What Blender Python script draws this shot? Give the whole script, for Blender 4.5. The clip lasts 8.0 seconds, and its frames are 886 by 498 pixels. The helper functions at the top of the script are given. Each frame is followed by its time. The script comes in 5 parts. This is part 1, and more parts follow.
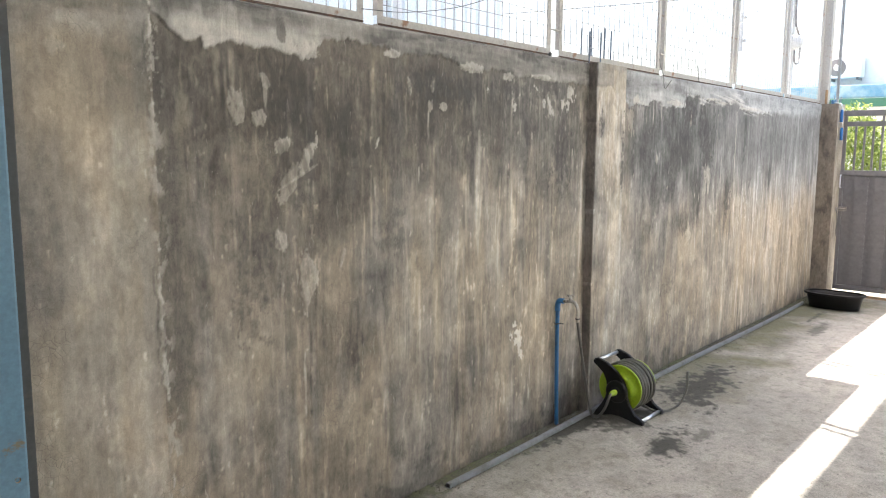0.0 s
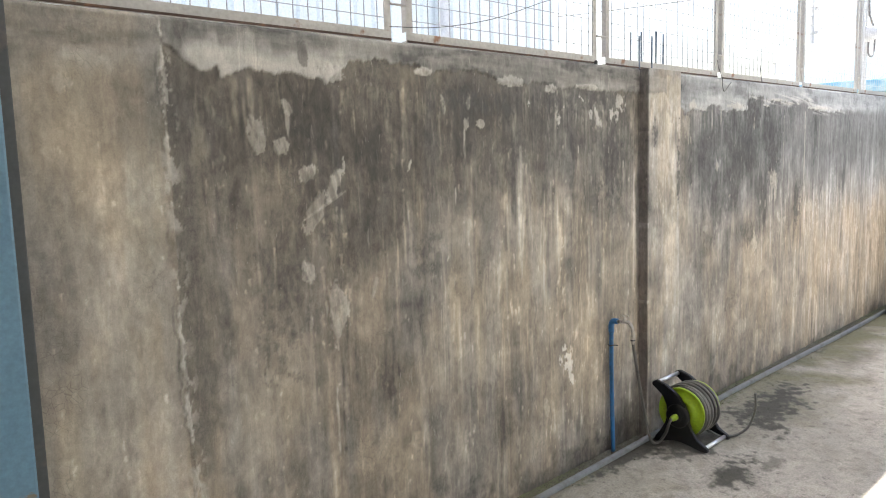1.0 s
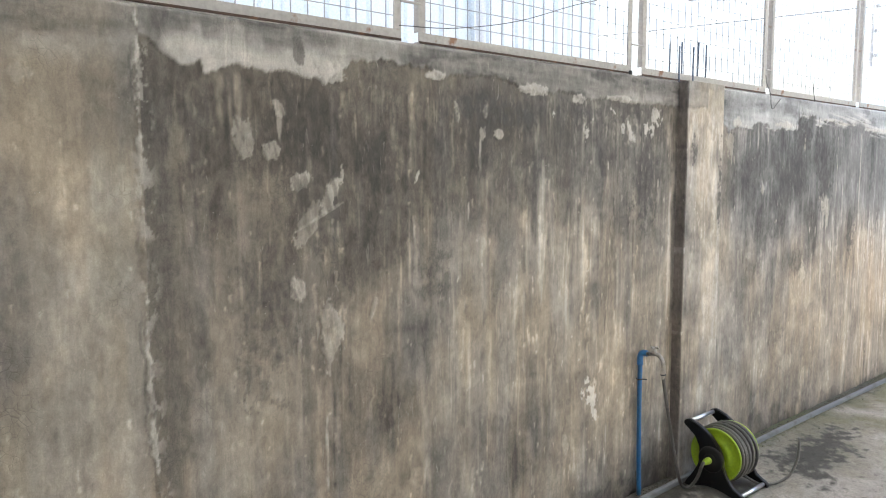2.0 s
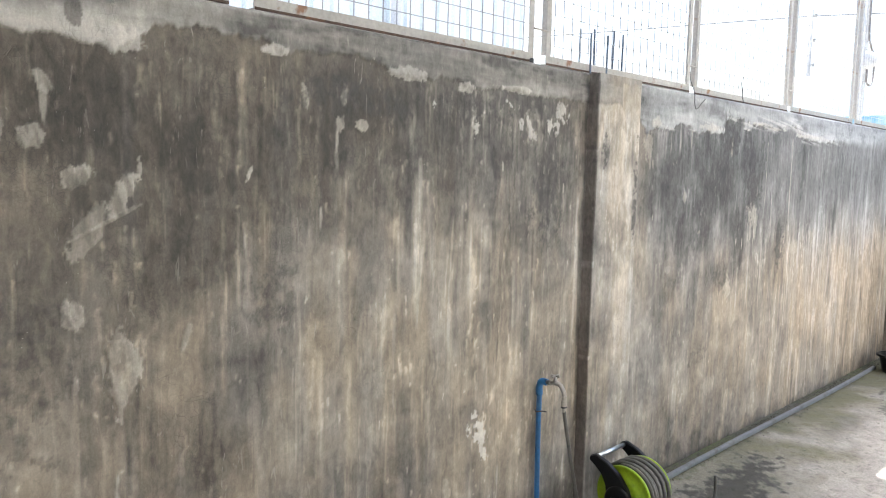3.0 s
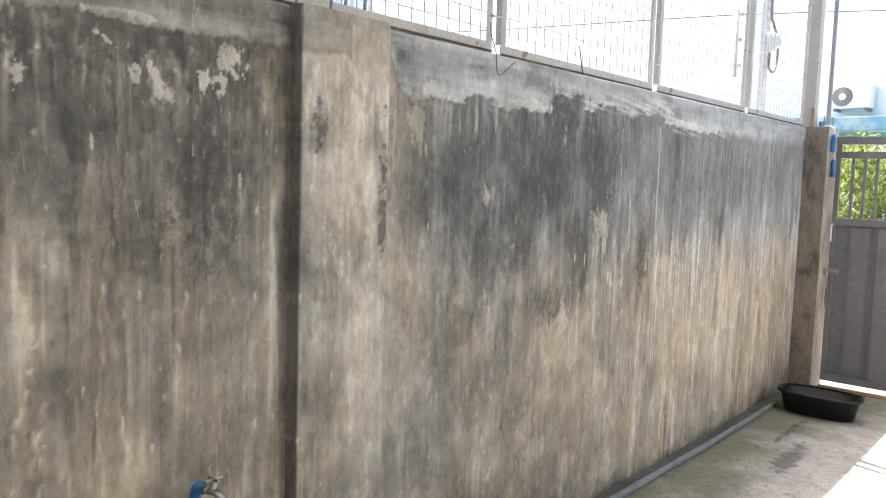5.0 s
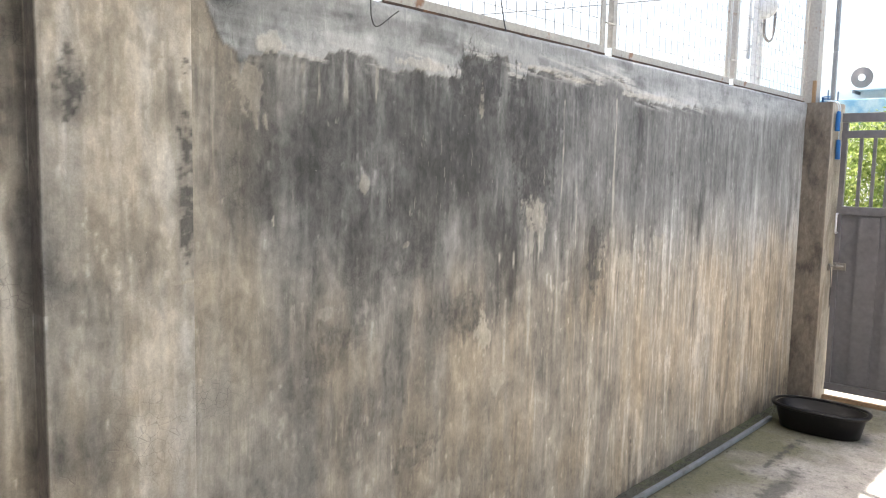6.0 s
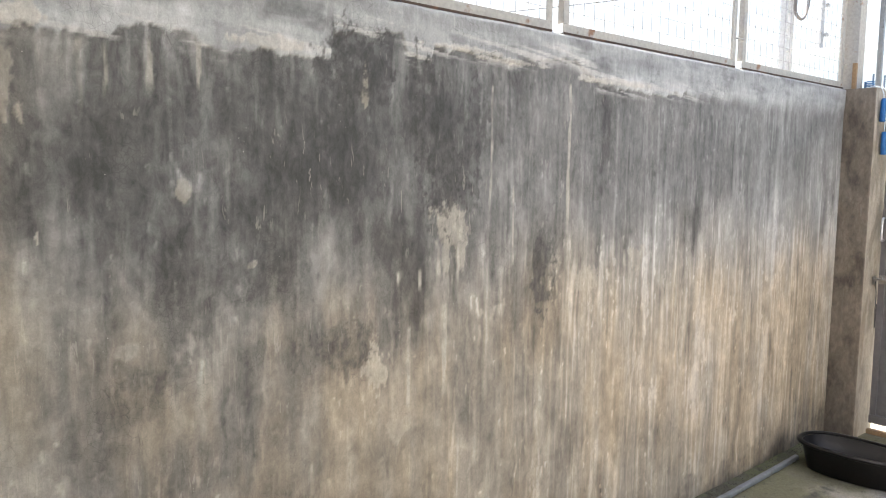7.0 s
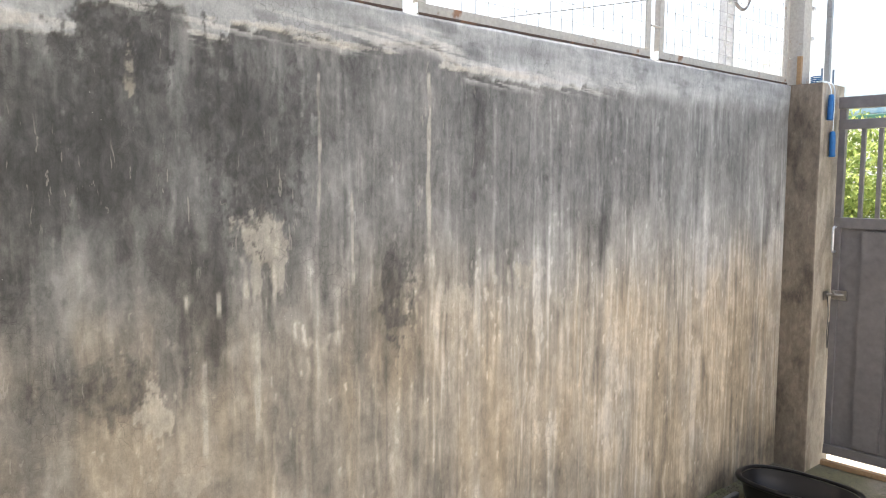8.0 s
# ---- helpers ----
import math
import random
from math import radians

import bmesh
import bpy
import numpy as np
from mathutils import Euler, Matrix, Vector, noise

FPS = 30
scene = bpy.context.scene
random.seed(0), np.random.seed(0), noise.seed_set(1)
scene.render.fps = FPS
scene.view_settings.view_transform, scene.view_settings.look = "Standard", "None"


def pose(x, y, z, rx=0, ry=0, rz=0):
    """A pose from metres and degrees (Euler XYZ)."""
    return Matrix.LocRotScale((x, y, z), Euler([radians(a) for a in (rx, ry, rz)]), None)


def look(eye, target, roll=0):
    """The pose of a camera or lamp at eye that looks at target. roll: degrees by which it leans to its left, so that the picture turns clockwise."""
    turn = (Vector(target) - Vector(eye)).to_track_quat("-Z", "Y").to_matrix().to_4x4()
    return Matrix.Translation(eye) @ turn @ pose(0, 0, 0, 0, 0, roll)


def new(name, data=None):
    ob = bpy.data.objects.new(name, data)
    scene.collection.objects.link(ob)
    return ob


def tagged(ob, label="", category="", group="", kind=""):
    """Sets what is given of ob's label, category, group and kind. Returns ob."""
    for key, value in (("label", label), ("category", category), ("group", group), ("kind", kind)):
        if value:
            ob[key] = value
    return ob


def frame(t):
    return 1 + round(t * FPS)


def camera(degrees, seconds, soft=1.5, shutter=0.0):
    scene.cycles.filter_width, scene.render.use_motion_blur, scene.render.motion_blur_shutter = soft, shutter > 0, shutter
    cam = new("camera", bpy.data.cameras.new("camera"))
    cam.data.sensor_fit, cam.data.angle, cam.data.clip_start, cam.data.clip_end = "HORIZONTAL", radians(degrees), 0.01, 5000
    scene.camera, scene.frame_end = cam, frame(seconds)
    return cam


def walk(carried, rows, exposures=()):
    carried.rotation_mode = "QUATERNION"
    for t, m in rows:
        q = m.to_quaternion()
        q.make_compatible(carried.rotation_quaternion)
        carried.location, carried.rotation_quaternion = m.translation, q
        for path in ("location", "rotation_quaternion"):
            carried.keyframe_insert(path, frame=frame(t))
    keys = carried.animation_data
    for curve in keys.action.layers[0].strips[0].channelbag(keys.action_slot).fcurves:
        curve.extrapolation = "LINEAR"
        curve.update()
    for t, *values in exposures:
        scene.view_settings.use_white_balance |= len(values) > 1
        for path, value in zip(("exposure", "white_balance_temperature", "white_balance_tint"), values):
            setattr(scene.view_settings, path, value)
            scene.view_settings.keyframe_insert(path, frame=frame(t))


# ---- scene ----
cam = camera(59.9, 8.0, soft=1.1)
PATH = [
    (0, (-4.256, -2.414, 1.673), (-2.738, -1.138, 1.415), 0.3),
    (0.5, (-4.215, -2.445, 1.712), (-2.746, -1.109, 1.471), -0.3),
    (1, (-4.038, -2.388, 1.738), (-2.635, -0.984, 1.495), -1.6),
    (1.2, (-3.972, -2.375, 1.749), (-2.61, -0.934, 1.493), -1.4),
    (2.3, (-3.601, -2.199, 1.702), (-2.265, -0.72, 1.526), 0.2),
    (2.5, (-3.472, -2.14, 1.714), (-2.102, -0.694, 1.537), -0.1),
    (3, (-3.126, -2.117, 1.715), (-1.705, -0.723, 1.518), 1.3),
    (3.5, (-2.748, -2.114, 1.703), (-1.311, -0.737, 1.509), 0.6),
    (4, (-2.334, -2.004, 1.704), (-0.818, -0.71, 1.545), 0.1),
    (4.5, (-1.886, -2.027, 1.69), (-0.379, -0.725, 1.514), 2.4),
    (4.7, (-1.741, -1.984, 1.684), (-0.23, -0.686, 1.51), 1.9),
    (5.8, (-0.825, -1.931, 1.675), (0.653, -0.6, 1.468), 1.5),
    (6, (-0.658, -1.89, 1.658), (0.809, -0.546, 1.454), 1.2),
    (6.5, (-0.249, -1.863, 1.661), (1.182, -0.48, 1.467), 0.5),
    (7, (0.189, -1.963, 1.67), (1.514, -0.478, 1.465), 0.7),
    (7.5, (0.578, -1.904, 1.642), (1.964, -0.471, 1.473), 0.0),
    (8, (0.906, -2.005, 1.647), (2.224, -0.511, 1.472), 0.3),
]
walk(cam, [(t, look(eye, target, roll)) for t, eye, target, roll in PATH], exposures=((0.0, 2.05, 6600, 8), (1.0, 2.05, 6600, 8), (2.5, 2.14, 6360, 8), (3.2, 2.17, 6380, 8), (4.0, 1.86, 6460, 8), (4.5, 1.75, 6460, 8), (6.0, 1.77, 6560, 8), (8.0, 1.75, 6680, 8)))

# ---- light ----
SUN = Vector((0.10, 0.38, 0.93)).normalized()
world = bpy.data.worlds.new("sky")
scene.world = world
world.use_nodes = True
wn = world.node_tree
sky = wn.nodes.new("ShaderNodeTexSky")
sky.sky_type = "NISHITA"
sky.sun_disc = False
sky.sun_elevation = math.asin(SUN.z)
sky.sun_rotation = math.atan2(SUN.x, SUN.y)
sky.air_density, sky.dust_density, sky.ozone_density = 1.0, 6.0, 1.0
wn.links.new(sky.outputs[0], wn.nodes["Background"].inputs[0])
wn.nodes["Background"].inputs[1].default_value = 0.15
sun = new("sun", bpy.data.lights.new("sun", "SUN"))
sun.data.energy, sun.data.angle, sun.data.color = 5.0, radians(0.5), (1.0, 0.95, 0.88)
sun.matrix_world = look(SUN * 30, (0, 0, 0))


# ---- materials ----
class Mat:
    """A short way to write node materials."""

    def __init__(self, name, rough=0.7, metal=0.0):
        self.m = bpy.data.materials.new(name)
        self.m.use_nodes = True
        self.t = self.m.node_tree
        self.b = self.t.nodes["Principled BSDF"]
        self.b.inputs["Roughness"].default_value = rough
        self.b.inputs["Metallic"].default_value = metal
        self.co = self.t.nodes.new("ShaderNodeTexCoord").outputs["Object"]

    def put(self, node, key, value):
        if isinstance(value, bpy.types.NodeSocket):
            self.t.links.new(value, node.inputs[key])
        else:
            node.inputs[key].default_value = value

    def noise(self, scale, detail=4.0, rough=0.55, stretch=(1, 1, 1), distort=0.0):
        mp = self.t.nodes.new("ShaderNodeMapping")
        mp.inputs["Scale"].default_value = stretch
        self.t.links.new(self.co, mp.inputs[0])
        n = self.t.nodes.new("ShaderNodeTexNoise")
        self.t.links.new(mp.outputs[0], n.inputs["Vector"])
        for key, v in (("Scale", scale), ("Detail", detail), ("Roughness", rough), ("Distortion", distort)):
            n.inputs[key].default_value = v
        return n.outputs[0]

    def cells(self, scale, feature="DISTANCE_TO_EDGE", stretch=(1, 1, 1)):
        mp = self.t.nodes.new("ShaderNodeMapping")
        mp.inputs["Scale"].default_value = stretch
        self.t.links.new(self.co, mp.inputs[0])
        n = self.t.nodes.new("ShaderNodeTexVoronoi")
        n.feature = feature
        n.inputs["Scale"].default_value = scale
        self.t.links.new(mp.outputs[0], n.inputs["Vector"])
        return n.outputs[0]

    def ramp(self, value, *stops):
        n = self.t.nodes.new("ShaderNodeValToRGB")
        els = n.color_ramp.elements
        while len(els) < len(stops):
            els.new(0.5)
        for e, (p, c) in zip(els, stops):
            e.position = p
            e.color = (c, c, c, 1) if isinstance(c, (int, float)) else (*c, 1)
        self.put(n, 0, value)
        return n.outputs[0]

    def mix(self, fac, a, b, how="MIX"):
        n = self.t.nodes.new("ShaderNodeMix")
        n.data_type, n.blend_type = "RGBA", how
        for key, v in (("Factor", fac), (6, a), (7, b)):
            if isinstance(v, tuple):
                v = (*v, 1)
            self.put(n, key, v)
        return n.outputs[2]

    def math(self, how, a, b=0.0):
        n = self.t.nodes.new("ShaderNodeMath")
        n.operation = how
        self.put(n, 0, a)
        self.put(n, 1, b)
        return n.outputs[0]

    def attr(self, name):
        n = self.t.nodes.new("ShaderNodeAttribute")
        n.attribute_name = name
        return n.outputs["Color"]

    def attr_alpha(self, name):
        n = self.t.nodes.new("ShaderNodeAttribute")
        n.attribute_name = name
        return n.outputs["Alpha"]

    def chance(self):
        return self.t.nodes.new("ShaderNodeObjectInfo").outputs["Random"]

    def island(self):
        return self.t.nodes.new("ShaderNodeNewGeometry").outputs["Random Per Island"]

    def color(self, v):
        self.put(self.b, "Base Color", (*v, 1) if isinstance(v, tuple) else v)
        return self

    def rough(self, v):
        self.put(self.b, "Roughness", v)
        return self

    def bump(self, v, strength=0.3, distance=0.004):
        n = self.t.nodes.new("ShaderNodeBump")
        n.inputs["Strength"].default_value, n.inputs["Distance"].default_value = strength, distance
        self.t.links.new(v, n.inputs["Height"])
        self.t.links.new(n.outputs[0], self.b.inputs["Normal"])
        return self


def plaster_material():
    """Stained cement plaster: the stains, and some painted light and shade, come with the mesh, grain, hairline crazing
    and fine runs are added here.
    """
    a = Mat("stained_plaster", 0.62)
    c = a.attr("stain")
    grain = a.noise(170, 5, 0.7)
    runs = a.noise(9, 6, 0.62, (3.5, 3.5, 0.55), 0.5)
    blot = a.noise(11, 9, 0.68, (1, 1, 0.75), 0.4)
    scuff = a.noise(38, 6, 0.72, (1, 1, 0.55), 0.6)
    c = a.mix(1.0, c, a.ramp(runs, (0.3, 0.93), (0.5, 1.0), (0.7, 1.07)), "MULTIPLY")
    c = a.mix(1.0, c, a.ramp(blot, (0.3, 0.84), (0.5, 1.0), (0.7, 1.17)), "MULTIPLY")
    c = a.mix(1.0, c, a.ramp(scuff, (0.3, 0.80), (0.5, 1.0), (0.7, 1.20)), "MULTIPLY")
    c = a.mix(1.0, c, a.ramp(grain, (0.25, 0.87), (0.75, 1.13)), "MULTIPLY")
    mouldy = a.ramp(a.attr("stain"), (0.07, 1.0), (0.24, 0.15))
    mould = a.ramp(a.noise(30, 9, 0.74, (1, 1, 0.55), 0.5), (0.36, 0.58), (0.50, 1.0), (0.66, 1.42))
    c = a.mix(mouldy, c, a.mix(1.0, c, mould, "MULTIPLY"))
    craze = a.math("MULTIPLY", a.ramp(a.cells(62), (0.0, 1.0), (0.06, 0.0)), a.ramp(a.noise(4.3, 4, 0.6), (0.53, 0.0), (0.60, 1.0)))
    c = a.mix(a.math("MULTIPLY", a.math("MULTIPLY", craze, mouldy), 0.55), c, (0.035, 0.033, 0.03))
    hair = a.noise(1.0, 4, 0.65, (80, 80, 3.6), 1.0)
    gate = a.math("MULTIPLY", a.ramp(a.noise(4.0, 4, 0.6, (1, 1, 0.8)), (0.46, 0.0), (0.58, 1.0)), a.attr_alpha("stain"))
    pale = a.math("MULTIPLY", a.ramp(hair, (0.58, 0.0), (0.66, 1.0)), gate)
    c = a.mix(a.math("MULTIPLY", pale, 0.55), c, a.mix(1.0, c, (1.65, 1.62, 1.55), "MULTIPLY"))
    deep = a.math("MULTIPLY", a.ramp(hair, (0.34, 1.0), (0.42, 0.0)), gate)
    c = a.mix(a.math("MULTIPLY", deep, 0.55), c, a.mix(1.0, c, (0.60, 0.60, 0.60), "MULTIPLY"))
    wipe = a.ramp(a.noise(16, 7, 0.70, (1.6, 1.6, 0.5), 0.8), (0.60, 0.0), (0.68, 1.0))
    c = a.mix(a.math("MULTIPLY", wipe, 0.30), c, a.mix(1.0, c, (1.55, 1.52, 1.45), "MULTIPLY"))
    tick = a.ramp(a.noise(1.0, 3, 0.6, (62, 62, 11), 0.8), (0.635, 0.0), (0.67, 1.0))
    tick = a.math("MULTIPLY", tick, a.math("MULTIPLY", a.ramp(a.noise(3.2, 5, 0.65, (1, 1, 0.7)), (0.50, 0.0), (0.60, 1.0)), a.attr_alpha("stain")))
    c = a.mix(a.math("MULTIPLY", tick, 0.60), c, (0.44, 0.41, 0.36))
    edge = a.cells(38)
    where = a.ramp(a.noise(2.6, 3), (0.56, 0.0), (0.66, 1.0))
    line = a.math("MULTIPLY", a.ramp(edge, (0.0, 1.0), (0.035, 0.0)), where)
    c = a.mix(a.math("MULTIPLY", line, 0.45), c, (0.05, 0.047, 0.043))
    fleck = a.ramp(a.cells(55, "F1"), (0.06, 1.0), (0.09, 0.0))
    fleck = a.math("MULTIPLY", fleck, a.ramp(a.noise(7, 2), (0.60, 0.0), (0.66, 0.8)))
    c = a.mix(fleck, c, (0.5, 0.48, 0.44))
    a.color(c)
    a.rough(a.ramp(blot, (0.3, 0.52), (0.7, 0.74)))
    h = a.math("ADD", a.math("MULTIPLY", grain, 0.4), a.math("MULTIPLY", blot, 1.0))
    a.bump(a.math("SUBTRACT", h, line), 0.35, 0.006)
    return a.m


def concrete_floor_material():
    a = Mat("yard_concrete", 0.8)
    c = a.attr("stain")
    grain = a.noise(120, 6, 0.7)
    blot = a.noise(5, 8, 0.65)
    c = a.mix(1.0, c, a.ramp(blot, (0.3, 0.80), (0.5, 1.0), (0.7, 1.15)), "MULTIPLY")
    c = a.mix(1.0, c, a.ramp(grain, (0.3, 0.62), (0.7, 1.34)), "MULTIPLY")
    scab = a.noise(24, 8, 0.72, (1, 1, 1), 0.5)
    c = a.mix(1.0, c, a.ramp(scab, (0.34, 0.45), (0.42, 1.0), (0.7, 1.12)), "MULTIPLY")
    pits = a.ramp(a.cells(45, "F1"), (0.05, 1.0), (0.10, 0.0))
    pits = a.math("MULTIPLY", pits, a.ramp(a.noise(4, 3), (0.5, 0.0), (0.6, 1.0)))
    c = a.mix(a.math("MULTIPLY", pits, 0.7), c, (0.06, 0.055, 0.05))
    a.color(c)
    a.rough(a.ramp(blot, (0.3, 0.65), (0.7, 0.92)))
    a.bump(a.math("ADD", grain, a.math("MULTIPLY", blot, 1.5)), 0.4, 0.006)
    return a.m


def painted(name, base, worn, rough=0.45, metal=0.0, scale=6.0, amount=(0.58, 0.70), grain=60):
    """Painted or worn surface: base colour, wear of another colour in patches, faint mottling."""
    a = Mat(name, rough, metal)
    wear = a.ramp(a.noise(scale, 6, 0.65), (amount[0], 0.0), (amount[1], 1.0))
    c = a.mix(wear, base, worn)
    c = a.mix(1.0, c, a.ramp(a.noise(grain, 4), (0.25, 0.82), (0.75, 1.15)), "MULTIPLY")
    a.color(c)
    a.bump(a.noise(grain * 1.5, 3), 0.12, 0.002)
    return a.m


def leaf_material():
    a = Mat("hedge_leaf", 0.5)
    a.color(a.ramp(a.island(), (0.0, (0.06, 0.12, 0.02)), (0.5, (0.15, 0.23, 0.04)), (1.0, (0.30, 0.36, 0.08))))
    thin = a.t.nodes.new("ShaderNodeBsdfTranslucent")
    a.put(thin, "Color", a.ramp(a.island(), (0.0, (0.17, 0.23, 0.06)), (1.0, (0.40, 0.44, 0.17))))
    both = a.t.nodes.new("ShaderNodeMixShader")
    both.inputs[0].default_value = 0.5
    a.t.links.new(a.b.outputs[0], both.inputs[1])
    a.t.links.new(thin.outputs[0], both.inputs[2])
    a.t.links.new(both.outputs[0], a.t.nodes["Material Output"].inputs["Surface"])
    return a.m


PLASTER = plaster_material()
FLOOR = concrete_floor_material()
CREAM = painted("cream_paint", (0.40, 0.385, 0.355), (0.24, 0.13, 0.075), 0.5, 0.0, 9.0, (0.59, 0.67))
WIRE = painted("galvanised_wire", (0.30, 0.31, 0.32), (0.16, 0.13, 0.10), 0.45, 0.6, 20.0)
BLUE_STEEL = painted("blue_paint", (0.10, 0.19, 0.26), (0.16, 0.13, 0.09), 0.42, 0.0, 7.0, (0.66, 0.70))
SHADE_AND_PIN_DARK = painted("gap_shade_and_pin", (0.05, 0.055, 0.055), (0.09, 0.08, 0.07), 0.6)
GATE_GREY = painted("gate_grey_paint", (0.165, 0.155, 0.155), (0.135, 0.125, 0.122), 0.40, 0.0, 3.0, (0.5, 0.7), 25)
CHROME = painted("worn_metal", (0.34, 0.32, 0.29), (0.16, 0.14, 0.115), 0.40, 1.0, 30.0)
ALU = painted("aluminium", (0.72, 0.75, 0.80), (0.55, 0.57, 0.60), 0.30, 1.0, 30.0)
BLUE_PVC = painted("blue_pvc", (0.02, 0.12, 0.28), (0.05, 0.15, 0.25), 0.4, 0.0, 18.0)
GREY_PVC = painted("grey_conduit", (0.19, 0.205, 0.22), (0.12, 0.12, 0.11), 0.5, 0.0, 8.0, (0.5, 0.7))
BLACK_PLASTIC = painted("black_plastic", (0.008, 0.008, 0.009), (0.018, 0.017, 0.016), 0.42, 0.0, 12.0)
TUB_BLACK = painted("tub_rubber", (0.008, 0.0075, 0.0075), (0.02, 0.018, 0.016), 0.36, 0.0, 6.0)
for dull in (TUB_BLACK, BLACK_PLASTIC):
    dull.node_tree.nodes["Principled BSDF"].inputs["Specular IOR Level"].default_value = 0.25
LIME = painted("lime_plastic", (0.27, 0.41, 0.015), (0.20, 0.30, 0.02), 0.35, 0.0, 10.0)
HOSE = painted("grey_hose", (0.105, 0.102, 0.093), (0.06, 0.073, 0.067), 0.45, 0.0, 25.0)
REBAR = painted("rebar_steel", (0.16, 0.20, 0.26), (0.20, 0.11, 0.07), 0.6, 0.5, 25.0)
RAIL_SHADE_RUST = painted("rail_shade_rust", (0.085, 0.055, 0.04), (0.24, 0.12, 0.06), 0.8, 0.0, 7.0, (0.56, 0.66))
BEIGE = painted("beige_plastic", (0.34, 0.31, 0.265), (0.22, 0.19, 0.16), 0.5, 0.0, 20.0)
POLE_GREY = painted("pole_grey", (0.26, 0.27, 0.28), (0.18, 0.18, 0.18), 0.7, 0.0, 3.0)
# paler copy of the wire imitates sky glare over the far panels
GLARE_WIRE = painted("glare_wire", (0.36, 0.37, 0.38), (0.30, 0.28, 0.25), 0.5, 0.2, 20.0)
PALE_STEEL = painted("pale_steel", (0.55, 0.56, 0.57), (0.40, 0.40, 0.40), 0.5, 0.0, 12.0)
BLUE_GRIP = painted("blue_grip", (0.01, 0.12, 0.34), (0.015, 0.09, 0.25), 0.4)
WHITE_WALL = painted("white_paint", (0.78, 0.78, 0.76), (0.62, 0.62, 0.60), 0.7, 0.0, 2.0)
PALE_SHEET = painted("pale_sheet", (0.70, 0.77, 0.82), (0.60, 0.66, 0.72), 0.5, 0.0, 2.0)
ROOF_SHEET = painted("roof_sheet", (0.55, 0.56, 0.57), (0.42, 0.42, 0.42), 0.45, 0.0, 3.0)
BLUE_SHEET = painted("blue_roof_sheet", (0.12, 0.28, 0.42), (0.30, 0.42, 0.48), 0.5, 0.0, 2.5, (0.42, 0.62))
GREEN_SHEET = painted("green_sheet", (0.05, 0.16, 0.11), (0.04, 0.11, 0.08), 0.5)
CABLE = painted("cable_black", (0.05, 0.05, 0.05), (0.09, 0.09, 0.09), 0.5)
EARTH = painted("pale_earth", (0.42, 0.39, 0.34), (0.30, 0.28, 0.24), 0.9, 0.0, 1.2, (0.4, 0.7), 12)
LEAF = leaf_material()
SOIL = painted("dark_soil", (0.13, 0.12, 0.095), (0.07, 0.07, 0.045), 0.9)
WOOD = painted("old_wood", (0.30, 0.19, 0.10), (0.15, 0.09, 0.05), 0.7, 0.0, 25.0)


# ---- mesh helpers ----
def part(name, bm, material, parent=None, label="", smooth=False):
    me = bpy.data.meshes.new(name)
    if smooth:
        for f in bm.faces:
            f.smooth = True
    bm.to_mesh(me)
    bm.free()
    me.materials.append(material)
    ob = new(name, me)
    if parent:
        ob.parent = parent
    if label:
        ob["label"] = label
    return ob


def thing(name, label, category, at=(0, 0, 0), group="", kind=""):
    ob = new(name)
    ob.location = at
    return tagged(ob, label, category, group, kind)


def box(bm, lo, hi, bevel=0.0):
    r = bmesh.ops.create_cube(bm, size=1.0)
    lo, hi = Vector(lo), Vector(hi)
    for v in r["verts"]:
        v.co = Vector((lo[i] + (v.co[i] + 0.5) * (hi[i] - lo[i]) for i in range(3)))
    if bevel:
        edges = list({e for v in r["verts"] for e in v.link_edges})
        bmesh.ops.bevel(bm, geom=edges, offset=bevel, segments=2, affect="EDGES", profile=0.6)
    return bm


def boxed(lo, hi, bevel=0.0):
    return box(bmesh.new(), lo, hi, bevel)


def tube(bm, pts, r, n=10, caps=True):
    """A round tube along points; r is one radius or one for each point."""
    pts = [Vector(p) for p in pts]
    rs = r if isinstance(r, (list, tuple)) else [r] * len(pts)
    rings, side = [], None
    for i, p in enumerate(pts):
        d = (pts[min(i + 1, len(pts) - 1)] - pts[max(i - 1, 0)]).normalized()
        if side is None:
            side = d.cross(Vector((0.3, 0.5, 0.81))).normalized()
        side = (side - d * side.dot(d)).normalized()
        up = d.cross(side)
        rings.append([bm.verts.new(p + rs[i] * (math.cos(2 * math.pi * k / n) * side + math.sin(2 * math.pi * k / n) * up)) for k in range(n)])
    for a, b in zip(rings, rings[1:]):
        for k in range(n):
            bm.faces.new((a[k], a[(k + 1) % n], b[(k + 1) % n], b[k]))
    if caps:
        bm.faces.new(rings[0][::-1])
        bm.faces.new(rings[-1])
    return bm


def spline(pts, steps=10):
    """A smooth line through points."""
    p = [Vector(q) for q in pts]
    p = [2 * p[0] - p[1]] + p + [2 * p[-1] - p[-2]]
    out = []
    for i in range(1, len(p) - 2):
        a, b, c, d = p[i - 1 : i + 3]
        for k in range(steps):
            t = k / steps
            out.append(0.5 * (2 * b + (c - a) * t + (2 * a - 5 * b + 4 * c - d) * t * t + (3 * b - a - 3 * c + d) * t**3))
    return out + [p[-2]]


